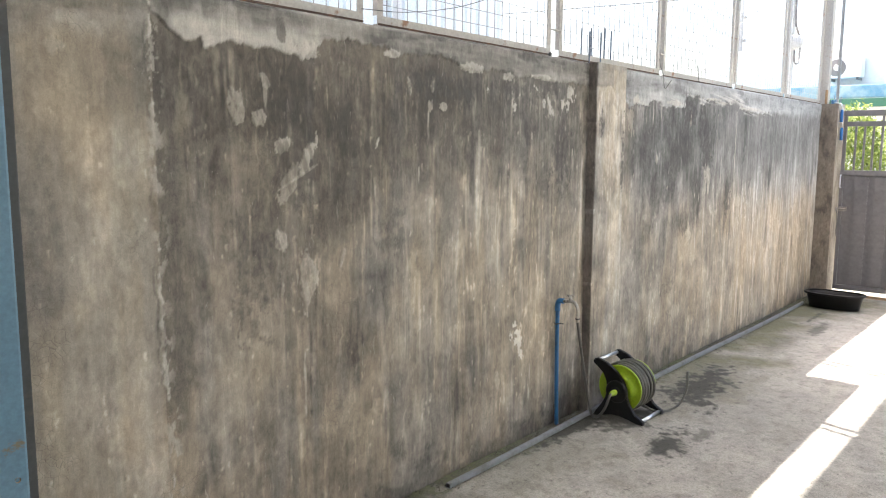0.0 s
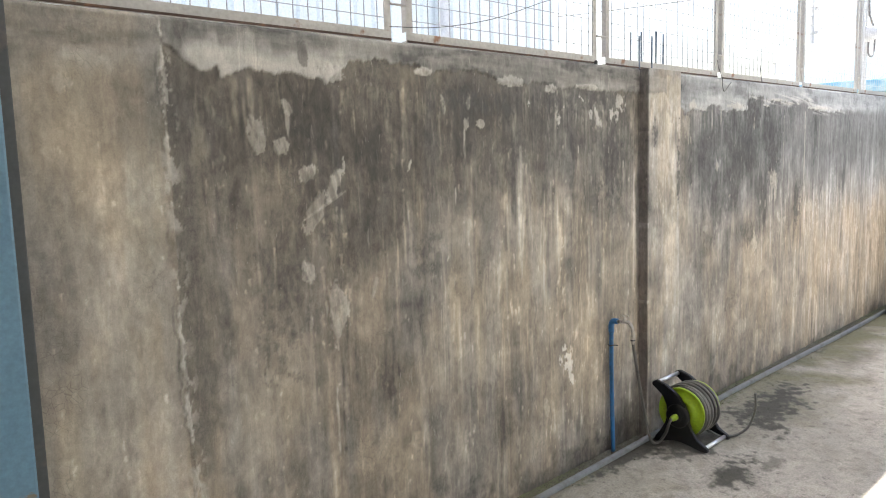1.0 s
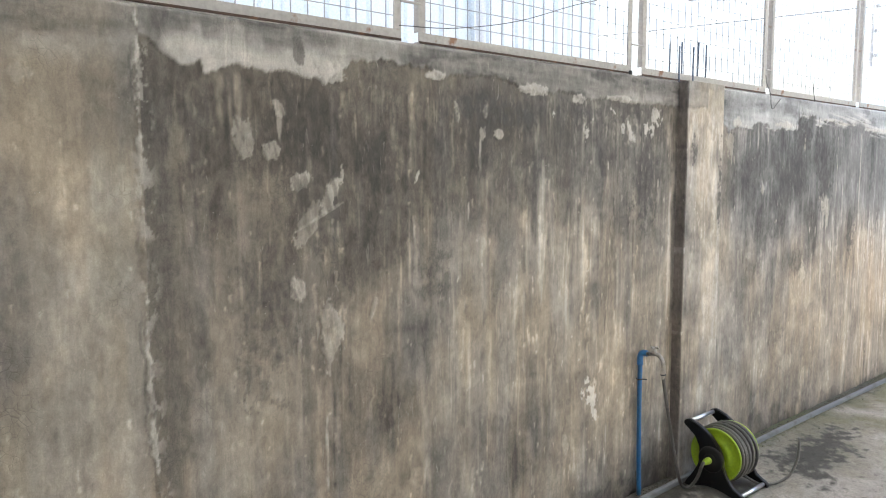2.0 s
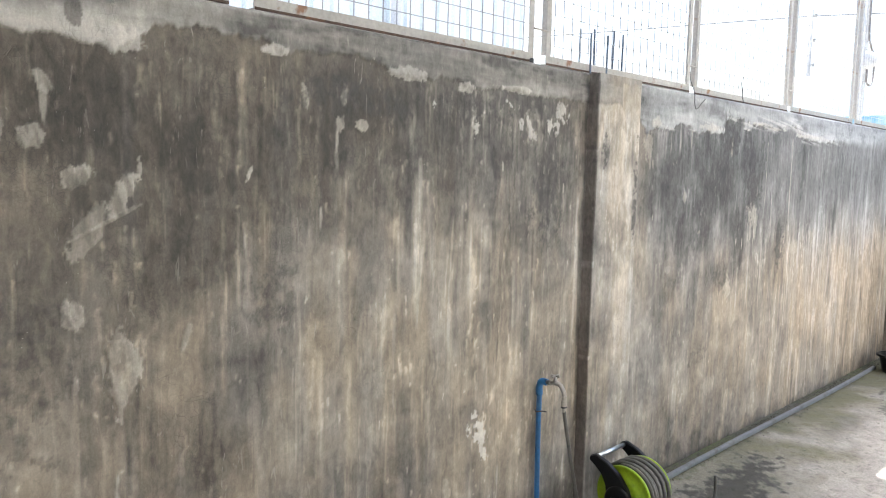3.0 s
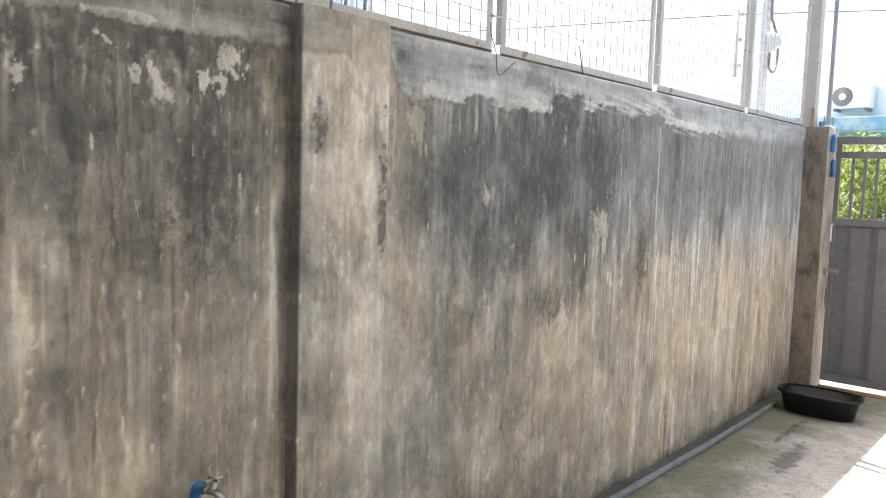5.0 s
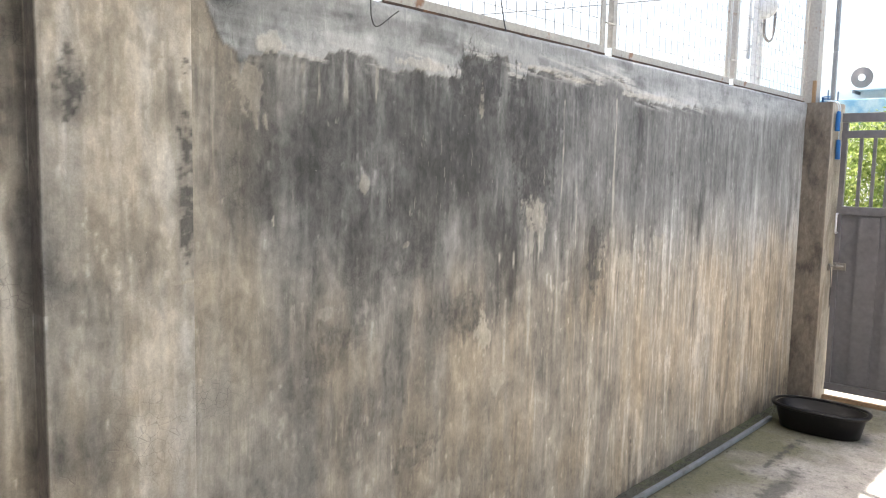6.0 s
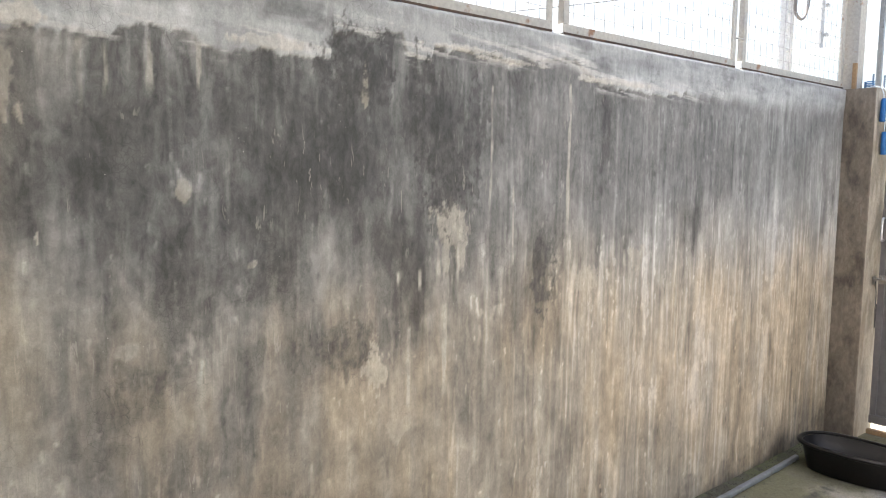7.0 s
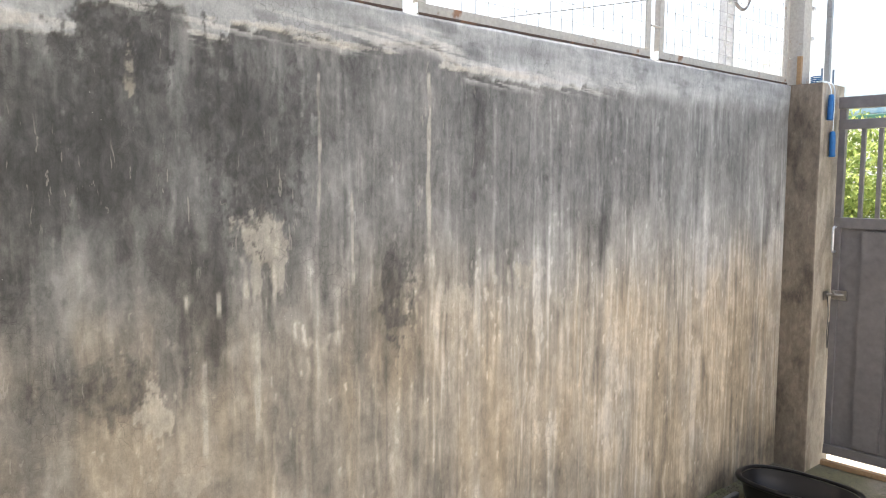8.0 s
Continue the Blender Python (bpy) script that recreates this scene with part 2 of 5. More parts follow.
def lathe(bm, profile, n=40, axis="z", center=(0, 0, 0)):
    """Turns a profile of (radius, height) about an axis."""
    c, rings = Vector(center), []
    for r, h in profile:
        ring = []
        for k in range(n):
            a = 2 * math.pi * k / n
            u, v = r * math.cos(a), r * math.sin(a)
            ring.append(bm.verts.new(c + Vector((u, v, h) if axis == "z" else (h, u, v))))
        rings.append(ring)
    for a, b in zip(rings, rings[1:]):
        for k in range(n):
            bm.faces.new((a[k], a[(k + 1) % n], b[(k + 1) % n], b[k]))
    return bm


def plate(bm, outline, x0, x1, bevel=0.003):
    """An outline of (y, z) made into a plate between x0 and x1."""
    a = [bm.verts.new((x0, y, z)) for y, z in outline]
    b = [bm.verts.new((x1, y, z)) for y, z in outline]
    bm.faces.new(a), bm.faces.new(b[::-1])
    for i in range(len(a)):
        j = (i + 1) % len(a)
        bm.faces.new((a[j], a[i], b[i], b[j]))
    bmesh.ops.recalc_face_normals(bm, faces=bm.faces)
    if bevel:
        bmesh.ops.bevel(bm, geom=list(bm.edges), offset=bevel, segments=2, affect="EDGES")
    return bm


# ---- stain fields, with some light and shade painted in ----
def lattice(i, j, seed):
    h = (i.astype(np.int64) * 374761393 + j.astype(np.int64) * 668265263 + seed * 1442695041) & 0x7FFFFFFF
    h = ((h ^ (h >> 13)) * 1274126177) & 0x7FFFFFFF
    return ((h ^ (h >> 16)) & 0xFFFF) / 65535.0


def value_noise(x, y, seed):
    i, j = np.floor(x), np.floor(y)
    u, v = x - i, y - j
    u, v = u * u * (3 - 2 * u), v * v * (3 - 2 * v)
    a, b = lattice(i, j, seed), lattice(i + 1, j, seed)
    c, d = lattice(i, j + 1, seed), lattice(i + 1, j + 1, seed)
    return (a * (1 - u) + b * u) * (1 - v) + (c * (1 - u) + d * u) * v


def fbm(x, y, seed, octaves=5, gain=0.55):
    total, amp, norm = 0.0, 1.0, 0.0
    for k in range(octaves):
        total = total + amp * value_noise(x * 2**k, y * 2**k, seed + 17 * k)
        norm, amp = norm + amp, amp * gain
    return total / norm


def smooth(lo, hi, v):
    t = np.clip((v - lo) / (hi - lo), 0, 1)
    return t * t * (3 - 2 * t)


def bump_at(x, z, cx, cz, rx, rz):
    return np.exp(-(((x - cx) / rx) ** 2 + ((z - cz) / rz) ** 2))


def blot(x, z, cx, cz, rx, rz, lean=0.0, seed=0, rag=0.5):
    """A patch with a ragged edge: 1 inside, 0 outside."""
    out, reach = np.zeros(len(x)), 2.4 * max(rx, rz)
    near = np.flatnonzero((np.abs(x - cx) < reach) & (np.abs(z - cz) < reach))
    x, z = x[near], z[near]
    u, v = (x - cx) * math.cos(lean) + (z - cz) * math.sin(lean), (z - cz) * math.cos(lean) - (x - cx) * math.sin(lean)
    d = np.sqrt((u / rx) ** 2 + (v / rz) ** 2)
    rough = 2.0 * (fbm(x * 16, z * 13, 300 + seed, 5, 0.62) - 0.5) + 0.9 * (fbm(x * 60, z * 18, 330 + seed, 3) - 0.5) + 0.6 * (fbm(x * 110, z * 90, 350 + seed, 2) - 0.5)
    out[near] = 1 - smooth(0.80, 1.02, d + rag * rough)
    return out


def run(x, z, cx, top, bottom, w, seed=0):
    """A thin run of lime or paint down the wall."""
    out = np.zeros(len(x))
    near = np.flatnonzero((np.abs(x - cx) < w + 0.02) & (z > bottom) & (z < top))
    x, z = x[near], z[near]
    wob = cx + 0.014 * (fbm(z * 9, z * 0 + seed, 40 + seed, 3) - 0.5)
    wide = w * (0.5 + 0.9 * value_noise(z * 16, z * 0 + seed, 45 + seed))
    fade = 0.35 + 0.65 * smooth(0.35, 0.6, fbm(z * 12, z * 0 + seed, 48 + seed, 3))
    out[near] = (1 - smooth(0.5, 1.0, np.abs(x - wob) / wide)) * smooth(bottom, bottom + 0.04, z) * (1 - smooth(top - 0.02, top, z)) * fade
    return out


def over(c, k, tint):
    k = np.clip(k, 0, 1)[:, None]
    return c * (1 - k) + np.array(tint) * k


LIGHT = (0.50, 0.462, 0.395)
STOPS = ((0.0, 0.046, 0.042, 0.037), (0.25, 0.105, 0.096, 0.083), (0.5, 0.214, 0.194, 0.165), (0.75, 0.368, 0.327, 0.268), (1.0, 0.55, 0.515, 0.455))


def tint(level):
    """Cement colour from how clean it is: 0 is black with mould, 1 is pale lime."""
    stops = np.array(STOPS)
    return np.stack([np.interp(level, stops[:, 0], stops[:, k]) for k in (1, 2, 3)], 1)


CANVAS_X, CANVAS_STEP = -3.40, 0.004
CANVAS = np.zeros((560, 2200))


def stroke(x, top, length, w, k, hard):
    """One run down the wall on the canvas: crisp or soft across, fading towards its lower end."""
    i0, i1 = int((x - 3 * w - CANVAS_X) / CANVAS_STEP), int((x + 3 * w - CANVAS_X) / CANVAS_STEP) + 2
    j0, j1 = int((top - length) / CANVAS_STEP), int(top / CANVAS_STEP) + 1
    i0, j0, i1, j1 = max(i0, 0), max(j0, 0), min(i1, CANVAS.shape[1]), min(j1, CANVAS.shape[0])
    if i1 <= i0 or j1 <= j0:
        return
    px, pz = CANVAS_X + CANVAS_STEP * np.arange(i0, i1), CANVAS_STEP * np.arange(j0, j1)
    t = np.clip((top - pz) / length, 0, 1)
    mid = x + 0.35 * w * np.sin(9 * t + 40 * x) + 0.10 * w * np.sin(31 * t + 11 * x)
    wide = w * (0.55 + 0.45 * np.cos(2.2 * t + 17 * x)) + 0.0015
    d = np.abs(px[None, :] - mid[:, None]) / wide[:, None]
    across = np.exp(-(d ** (2 + 2 * hard)))
    along = smooth(0, 0.06 + 0.25 * (1 - hard), t) * (1 - smooth(0.45, 1.0, t))
    CANVAS[j0:j1, i0:i1] += k * across * along[:, None]


def paint_runs():
    rnd = random.Random(21)
    for n in range(5200):
        x = rnd.uniform(-3.36, 5.3)
        end = min(max((x - 1.8) / 1.2, 0), 1)
        calm = 0.4 if x < -2.86 else 0.8 if 0 <= x < 0.375 else 1.0
        if rnd.random() > 0.45 + 0.25 * end:
            continue
        top = rnd.uniform(0.25, 2.1)
        long = rnd.uniform(0.10, 0.55) * (1 + 0.9 * end)
        w = rnd.choice((0.005, 0.007, 0.010, 0.013, 0.017, 0.022, 0.030) if rnd.random() < 0.7 * end else (0.003, 0.004, 0.006, 0.008, 0.012, 0.018, 0.028)) * rnd.uniform(0.8, 1.3)
        light = rnd.random() < 0.52
        k = rnd.uniform(0.05, 0.20) if light else -rnd.uniform(0.05, 0.17 if top > 1.0 else 0.11)
        stroke(x, top, long, w, k * calm * (1.0 - 0.15 * end), rnd.random())
    # the broad pale washes of the near bay
    for x, top, long, w, k in ((-1.08, 1.78, 0.75, 0.024, 0.20), (-0.93, 1.62, 0.70, 0.018, 0.20), (-0.80, 1.55, 0.60, 0.014, 0.18), (-0.66, 1.58, 0.75, 0.020, 0.17), (-0.50, 1.45, 0.60, 0.016, 0.18), (-1.85, 1.62, 0.42, 0.013, 0.28), (-1.92, 1.45, 0.35, 0.010, 0.22),
                               (-1.28, 1.40, 0.50, 0.018, 0.15), (-0.38, 1.30, 0.55, 0.018, 0.17), (-1.55, 1.20, 0.45, 0.016, 0.15), (-0.05, 1.70, 1.20, 0.022, 0.16), (-1.20, 1.90, 0.60, 0.030, -0.14), (-0.35, 1.88, 0.60, 0.045, -0.12)):
        for m in range(5):
            stroke(x + rnd.gauss(0, w), top - rnd.uniform(0, 0.2), long * rnd.uniform(0.5, 1.0), w * rnd.uniform(0.25, 0.7), k * rnd.uniform(0.4, 0.9), rnd.uniform(0.5, 1.0))
    # drips gathered below the repair band
    for n in range(420):
        x = rnd.uniform(-2.8, 4.6)
        stroke(x, rnd.uniform(1.92, 2.07), rnd.uniform(0.05, 0.30), rnd.uniform(0.003, 0.012), rnd.choice((0.22, 0.16, -0.16, -0.10)), 0.8)
    # wide soft washes
    for n in range(420):
        x = rnd.uniform(-3.3, 5.3)
        stroke(x, rnd.uniform(0.4, 2.1), rnd.uniform(0.2, 1.1), rnd.uniform(0.02, 0.09), rnd.uniform(-0.13, 0.13), rnd.choice((0.0, 0.0, 0.5)))
    # flecks and scuffs
    for n in range(1500):
        x = rnd.uniform(-3.3, 5.25)
        stroke(x, rnd.uniform(0.1, 2.05), rnd.uniform(0.008, 0.05), rnd.uniform(0.002, 0.006), rnd.choice((0.30, 0.22, 0.40, -0.15)), 1.0)
    # scrapes at known places
    for cx, cz, spread, many in ((-0.80, 1.97, 0.05, 26), (-0.42, 1.95, 0.04, 16), (-0.23, 1.98, 0.045, 28), (-0.60, 1.96, 0.04, 16), (-1.47, 1.98, 0.02, 8), (-1.63, 2.0, 0.02, 10), (-2.28, 1.55, 0.07, 22), (-2.24, 1.22, 0.04, 22),
                                 (1.04, 1.63, 0.018, 14), (1.20, 1.42, 0.05, 12), (1.62, 1.98, 0.02, 16), (0.78, 1.97, 0.05, 14), (1.02, 1.98, 0.06, 14), (-0.71, 0.64, 0.03, 34), (-2.43, 1.93, 0.015, 10), (1.95, 1.40, 0.05, 16), (2.9, 1.22, 0.10, 26), (3.5, 1.2, 0.2, 30)):
        for m in range(many):
            stroke(rnd.gauss(cx, spread), rnd.gauss(cz, spread * 1.3), rnd.uniform(0.012, 0.08), rnd.uniform(0.002, 0.010), rnd.uniform(0.12, 0.34), 0.95)
    # clusters of crisp scrapes
    for n in range(46):
        cx, cz = rnd.uniform(-2.75, 5.0), rnd.uniform(0.3, 2.0)
        for m in range(rnd.randint(5, 16)):
            stroke(rnd.gauss(cx, 0.03), rnd.gauss(cz, 0.045), rnd.uniform(0.015, 0.09), rnd.uniform(0.002, 0.009), rnd.uniform(0.10, 0.30), 0.9)


def painted_runs(x, z):
    i = np.clip((x - CANVAS_X) / CANVAS_STEP, 0, CANVAS.shape[1] - 1.001)
    j = np.clip(z / CANVAS_STEP, 0, CANVAS.shape[0] - 1.001)
    a, b = i.astype(int), j.astype(int)
    u, v = i - a, j - b
    return (CANVAS[b, a] * (1 - u) + CANVAS[b, a + 1] * u) * (1 - v) + (CANVAS[b + 1, a] * (1 - u) + CANVAS[b + 1, a + 1] * u) * v


# centre, reach and strength of the larger clean and mouldy areas, bay by bay
NEAR_AREAS = (
    (-2.30, 1.85, 0.55, 0.25, -0.20), (-1.50, 1.88, 0.45, 0.22, -0.20), (-0.80, 1.85, 0.45, 0.20, -0.16), (-2.52, 1.25, 0.20, 0.26, -0.14),
    (-1.80, 1.50, 0.40, 0.30, -0.10), (-0.32, 1.60, 0.20, 0.26, -0.16), (-1.12, 1.45, 0.14, 0.40, 0.10), (-0.80, 1.15, 0.55, 0.38, 0.06),
    (-0.06, 1.30, 0.08, 1.20, 0.16), (-2.78, 1.00, 0.08, 1.00, 0.06), (-2.20, 1.05, 0.30, 0.30, 0.08), (-1.10, 0.80, 0.60, 0.40, -0.05),
    # last one: grime behind the tap pipe, with contact shadow painted in
    (-0.25, 1.25, 0.12, 0.20, 0.08), (-2.35, 0.35, 0.40, 0.25, -0.07), (-0.15, 0.08, 0.40, 0.16, -0.22),
)
FAR_AREAS = (
    (1.60, 1.92, 0.22, 0.26, -0.20), (1.93, 1.78, 0.14, 0.30, -0.14), (1.15, 1.62, 0.45, 0.32, -0.22), (0.50, 1.30, 0.14, 0.60, 0.08),
    (1.55, 1.10, 0.17, 0.10, -0.18), (0.95, 1.12, 0.09, 0.08, -0.16), (1.22, 1.36, 0.28, 0.08, -0.12), (2.95, 1.85, 0.55, 0.20, -0.06),
    (4.45, 1.82, 0.60, 0.25, -0.06), (2.48, 1.25, 0.11, 0.22, -0.15), (2.80, 0.95, 0.25, 0.35, 0.14), (3.55, 0.80, 0.55, 0.45, 0.16),
    (4.40, 0.85, 0.60, 0.50, 0.10), (1.95, 0.75, 0.35, 0.35, 0.08), (5.25, 1.20, 0.12, 1.00, 0.14), (5.1, 0.10, 0.35, 0.16, -0.25),
)


# lower edge of the repair band along the top of each bay: along, up
NEAR_BAND = (
    (-2.86, 2.10), (-2.82, 2.06), (-2.79, 2.03), (-2.74, 2.03), (-2.70, 2.04), (-2.69, 2.01), (-2.63, 2.03), (-2.57, 2.05), (-2.54, 2.03), (-2.41, 2.04),
    (-2.32, 2.03), (-2.26, 2.015), (-2.20, 2.04), (-2.14, 2.09), (-1.94, 2.11), (-1.80, 2.10), (-1.72, 2.07), (-1.63, 2.09), (-1.31, 2.09),
    (-1.26, 2.05), (-1.14, 2.05), (-1.01, 2.07), (-0.84, 2.04), (-0.61, 2.06), (-0.41, 2.045), (-0.24, 2.055), (-0.06, 2.05),
)
FAR_BAND = (
    (0.42, 2.16), (0.46, 2.08), (0.51, 1.97), (0.55, 1.96), (0.56, 1.89), (0.59, 1.95), (0.66, 1.98), (0.80, 1.97), (0.94, 2.01), (1.05, 2.00), (1.14, 1.97),
    (1.25, 1.99), (1.49, 1.98), (1.50, 2.06), (1.62, 2.08), (1.76, 2.09), (1.78, 2.03), (1.88, 2.005), (1.90, 2.06), (2.08, 2.065), (2.26, 2.05),
    (2.45, 2.07), (2.57, 2.10), (2.72, 2.06), (2.80, 2.01), (3.20, 2.00), (3.55, 2.02), (4.06, 2.03), (4.68, 2.04), (5.30, 2.06),
)


def wall_stains_light(x, z):
    """Colour and relief (metres out of the wall) of the plastered wall at x along and z up."""
    xw = x + 0.012 * (fbm(x * 5, z * 5, 31, 3) - 0.5)
    broad = fbm(xw * 5.5, z * 1.1, 2, 4) - 0.5
    fine = fbm(xw * 24, z * 3.0, 1, 5, 0.62) - 0.5
    thin = fbm(xw * 85, z * 4.5, 3, 3, 0.6) - 0.5
    cloud = fbm(x * 2.4, z * 2.4, 4, 5) - 0.5
    small = fbm(x * 11, z * 9, 5, 5, 0.6) - 0.5
    speck = fbm(x * 60, z * 55, 6, 3) - 0.5
    left, bay, right, post = x < -2.885, (x >= -2.885) & (x < 0.0), x >= 0.375, (x >= 0.0) & (x < 0.375)

    # how clean the surface is, with gate light worked into the far bay
    near = 0.535 - 0.22 * smooth(1.05, 1.85, z + 0.5 * cloud + 0.5 * broad)
    for cx, cz, rx, rz, k in NEAR_AREAS:
        near = near + k * bump_at(x, z, cx, cz, rx, rz)
    low = 1.24 + 0.12 * smooth(1.5, 4.5, x) + 0.95 * broad + 0.45 * cloud + 0.25 * fine
    # gate light painted in: paler at the gate end, darker low by the pillar
    far = 0.57 - 0.07 * smooth(1.8, 1.2, x) * smooth(1.3, 1.0, z) + 0.06 * smooth(3.2, 4.4, x) - 0.05 * smooth(0.5, 0.8, x) * smooth(1.7, 1.3, x) + 0.15 * smooth(0.56, 0.38, x + 0.3 * cloud + 0.2 * broad) + 0.05 * smooth(1.6, 3.2, x) - (0.23 - 0.09 * smooth(2.0, 3.4, x)) * smooth(low - 0.14, low + 0.26, z) * smooth(0.40, 0.70, x)
    for cx, cz, rx, rz, k in FAR_AREAS:
        far = far + k * bump_at(x, z, cx, cz, rx, rz)
    plain = 0.63 - 0.16 * bump_at(x, z, -2.98, 1.92, 0.12, 0.16) + 0.06 * smooth(1.4, 0.9, z + 0.6 * cloud)
    pier = 0.76 + 0.12 * bump_at(x, z, 0.22, 1.65, 0.07, 0.35) + 0.10 * bump_at(x, z, 0.30, 0.75, 0.06, 0.35) - 0.30 * bump_at(x, z, 0.075, 1.82, 0.035, 0.10) - 0.34 * bump_at(x, z, 0.355, 1.62, 0.035, 0.26) - 0.22 * bump_at(x, z, 0.10, 0.98, 0.07, 0.12) - 0.10 * smooth(1.0, 0.6, z)
    level = np.where(left, plain, np.where(bay, near, np.where(right, far, pier)))
    right_end = smooth(1.8, 3.0, x)
    mid = bay | (right & (x < 1.9))
    calm = np.where(left, 0.75, np.where(post, 1.25, 1.0))
    patchy = fbm(x * 4.5 + 2 * cloud, z * 3.6, 35, 6, 0.62) - 0.5
    scratch = fbm(xw * 40, z * 14, 36, 4, 0.6) - 0.5
    level = level + calm * (0.26 * broad + (0.09 + 0.02 * right_end) * fine + 0.03 * thin)
    level = level + calm * (1 - 0.5 * right_end) * (0.20 * small + 0.62 * patchy + 0.06 * scratch) + 0.24 * cloud + 0.05 * speck
    gentle = 1 - 0.40 * smooth(0.4, 0.7, x) * smooth(1.2, 1.6, z) * smooth(1.6, 2.2, x) - 0.35 * smooth(0.3, 0.5, x) * smooth(2.1, 1.8, x) - 0.20 * smooth(-1.2, -1.6, x)
    level = level + painted_runs(x, z) * gentle
    # pale lime runs, dark mould runs
    lime = smooth(0.06, 0.16, fine + 0.35 * broad) * smooth(-0.05, 0.12, fbm(x * 6, z * 5, 33, 4) - 0.5)
    dark = smooth(0.08, 0.18, -fine + 0.3 * cloud) * smooth(0.0, 0.12, fbm(x * 7, z * 4, 34, 4) - 0.5) * smooth(0.6, 1.3, z)
    level = level + calm * (0.05 * lime - 0.05 * dark)
    # darker towards the bottom, with a ragged upper edge
    foot_dark = smooth(0.12, 0.02, z + 0.45 * small + 0.25 * patchy)
    level = level - 0.15 * foot_dark
    level = level + post * (0.20 * (fbm(xw * 24, z * 1.8, 48, 4) - 0.5) + 0.10 * (fbm(xw * 60, z * 4, 49, 3) - 0.5))
    level = level + left * (0.16 * (fbm(xw * 26, z * 2.4, 42, 4) - 0.5) + 0.10 * (fbm(xw * 9, z * 1.6, 43, 4) - 0.5))
    c = tint(np.clip(level, 0.02, 1.0))
    # browner and bluer cement side by side
    hue = smooth(0.36, 0.64, 0.6 * fbm(x * 1.9, z * 1.5, 44, 4) + 0.4 * fbm(xw * 14, z * 1.8, 45, 3))[:, None]
    c = c * (np.array((1.035, 0.995, 0.935)) * (1 - hue) + np.array((0.965, 1.0, 1.06)) * hue)
    c = c * np.where(x < 0.0, 1.0, 0.0)[:, None] * np.array((1.02, 0.995, 0.955)) + c * np.where(x < 0.0, 0.0, 1.0)[:, None]
    # the upper far bay is greyer
    grey = c.mean(1, keepdims=True) * np.array((1.0, 1.0, 0.985))
    k = (0.90 * smooth(0.4, 0.9, x) * smooth(1.05, 1.6, z + 0.3 * cloud))[:, None]
    c = c * (1 - k) + grey * k
    # its lower part is tan
    k = (smooth(0.8, 2.2, x) * smooth(1.5, 1.0, z + 0.4 * cloud + 0.3 * broad))[:, None]
    c = c * (1 - k) + c * np.array((0.99, 0.945, 0.885)) * k
    k = (0.15 * bay * smooth(0.35, 0.7, fbm(x * 1.5, z * 1.5, 38, 4)))[:, None]
    c = c * (1 - k) + c.mean(1, keepdims=True) * np.array((1.0, 0.99, 0.97)) * k
    k = (0.35 * left * smooth(0.5, 0.66, fbm(x * 7, z * 1.3, 41, 4)))[:, None]
    c = c * (1 - k) + c * np.array((0.80, 0.86, 0.86)) * k
    relief = 0.005 * cloud + 0.0035 * small + 0.0012 * fine

    # repair band along the top with a ragged lower edge
    wave = x + 0.006 * (fbm(z * 30, x * 20, 19, 3) - 0.5)
    edge = np.where(x < 0.2, np.interp(wave, *np.array(NEAR_BAND).T), np.interp(wave, *np.array(FAR_BAND).T)) + 0.012
    edge = edge + 0.022 * (fbm(x * 22, x * 0, 12, 4) - 0.5)
    edge = np.where(left, 2.05 + 0.12 * (fbm(x * 3, x * 0, 13, 3) - 0.5), edge)
    rag = 0.030 * (fbm(x * 34, z * 16, 14, 5, 0.65) - 0.5) + 0.035 * fine
    soft = np.where(left, 0.06, 0.007 + 0.05 * smooth(3.2, 4.5, x))
    band = smooth(-1.0, 1.0, (z - edge + rag) / soft) * np.where(post, 0.55, 1.0) * np.where(left, 0.6, 1.0)
    smear = fbm(x * 2.2 + 3 * z, z * 15, 15, 5, 0.6)
    tone = 0.215 - 0.045 * smooth(0.3, 0.0, x) + 0.36 * (smear - 0.45) + 0.16 * smooth(0.09, 0.0, z - edge) * smooth(0.40, 0.60, fbm(x * 5, z * 5, 16, 3)) + 0.09 * smooth(0.4, 0.9, x) + 0.10 * (fbm(x * 16, z * 20, 17, 4) - 0.5)
    tone = np.clip(tone - 0.10 * smooth(0.55, 0.72, fbm(x * 6, z * 18, 18, 4)), 0.09, 0.58)
    c = c * (1 - band[:, None]) + band[:, None] * tone[:, None] * np.where(x > 0.4, 0, 1)[:, None] * np.array((1.0, 0.955, 0.865)) + band[:, None] * tone[:, None] * np.where(x > 0.4, 1, 0)[:, None] * np.array((0.98, 1.0, 1.0))
    relief = relief + 0.006 * band
    brush = smooth(0.55, 0.62, fbm(x * 2.6 + 4 * z, z * 60 + 6 * x, 20, 4, 0.6)) * smooth(0.06, 0.02, np.abs(z - edge - 0.02)) * smooth(0.5, 0.9, x) * smooth(4.2, 3.2, x)
    c = over(c, 0.75 * brush, (0.52, 0.51, 0.49))
    # the thick pale skim at the near end of the band
    skim = band * smooth(-2.84, -2.79, x) * smooth(-2.12, -2.20, x) * smooth(0.13, 0.05, z - edge + 0.10 * (fbm(x * 7, z * 9, 29, 4) - 0.5))
    c = over(c, skim * (0.62 + 0.35 * bump_at(x, z, -2.70, 2.08, 0.10, 0.06) + 0.7 * (smear - 0.5)), (0.50, 0.475, 0.425))
    c = over(c, 0.75 * blot(x, z, -2.35, 2.115, 0.022, 0.055, 0.0, 8, 0.7), (0.11, 0.10, 0.088))
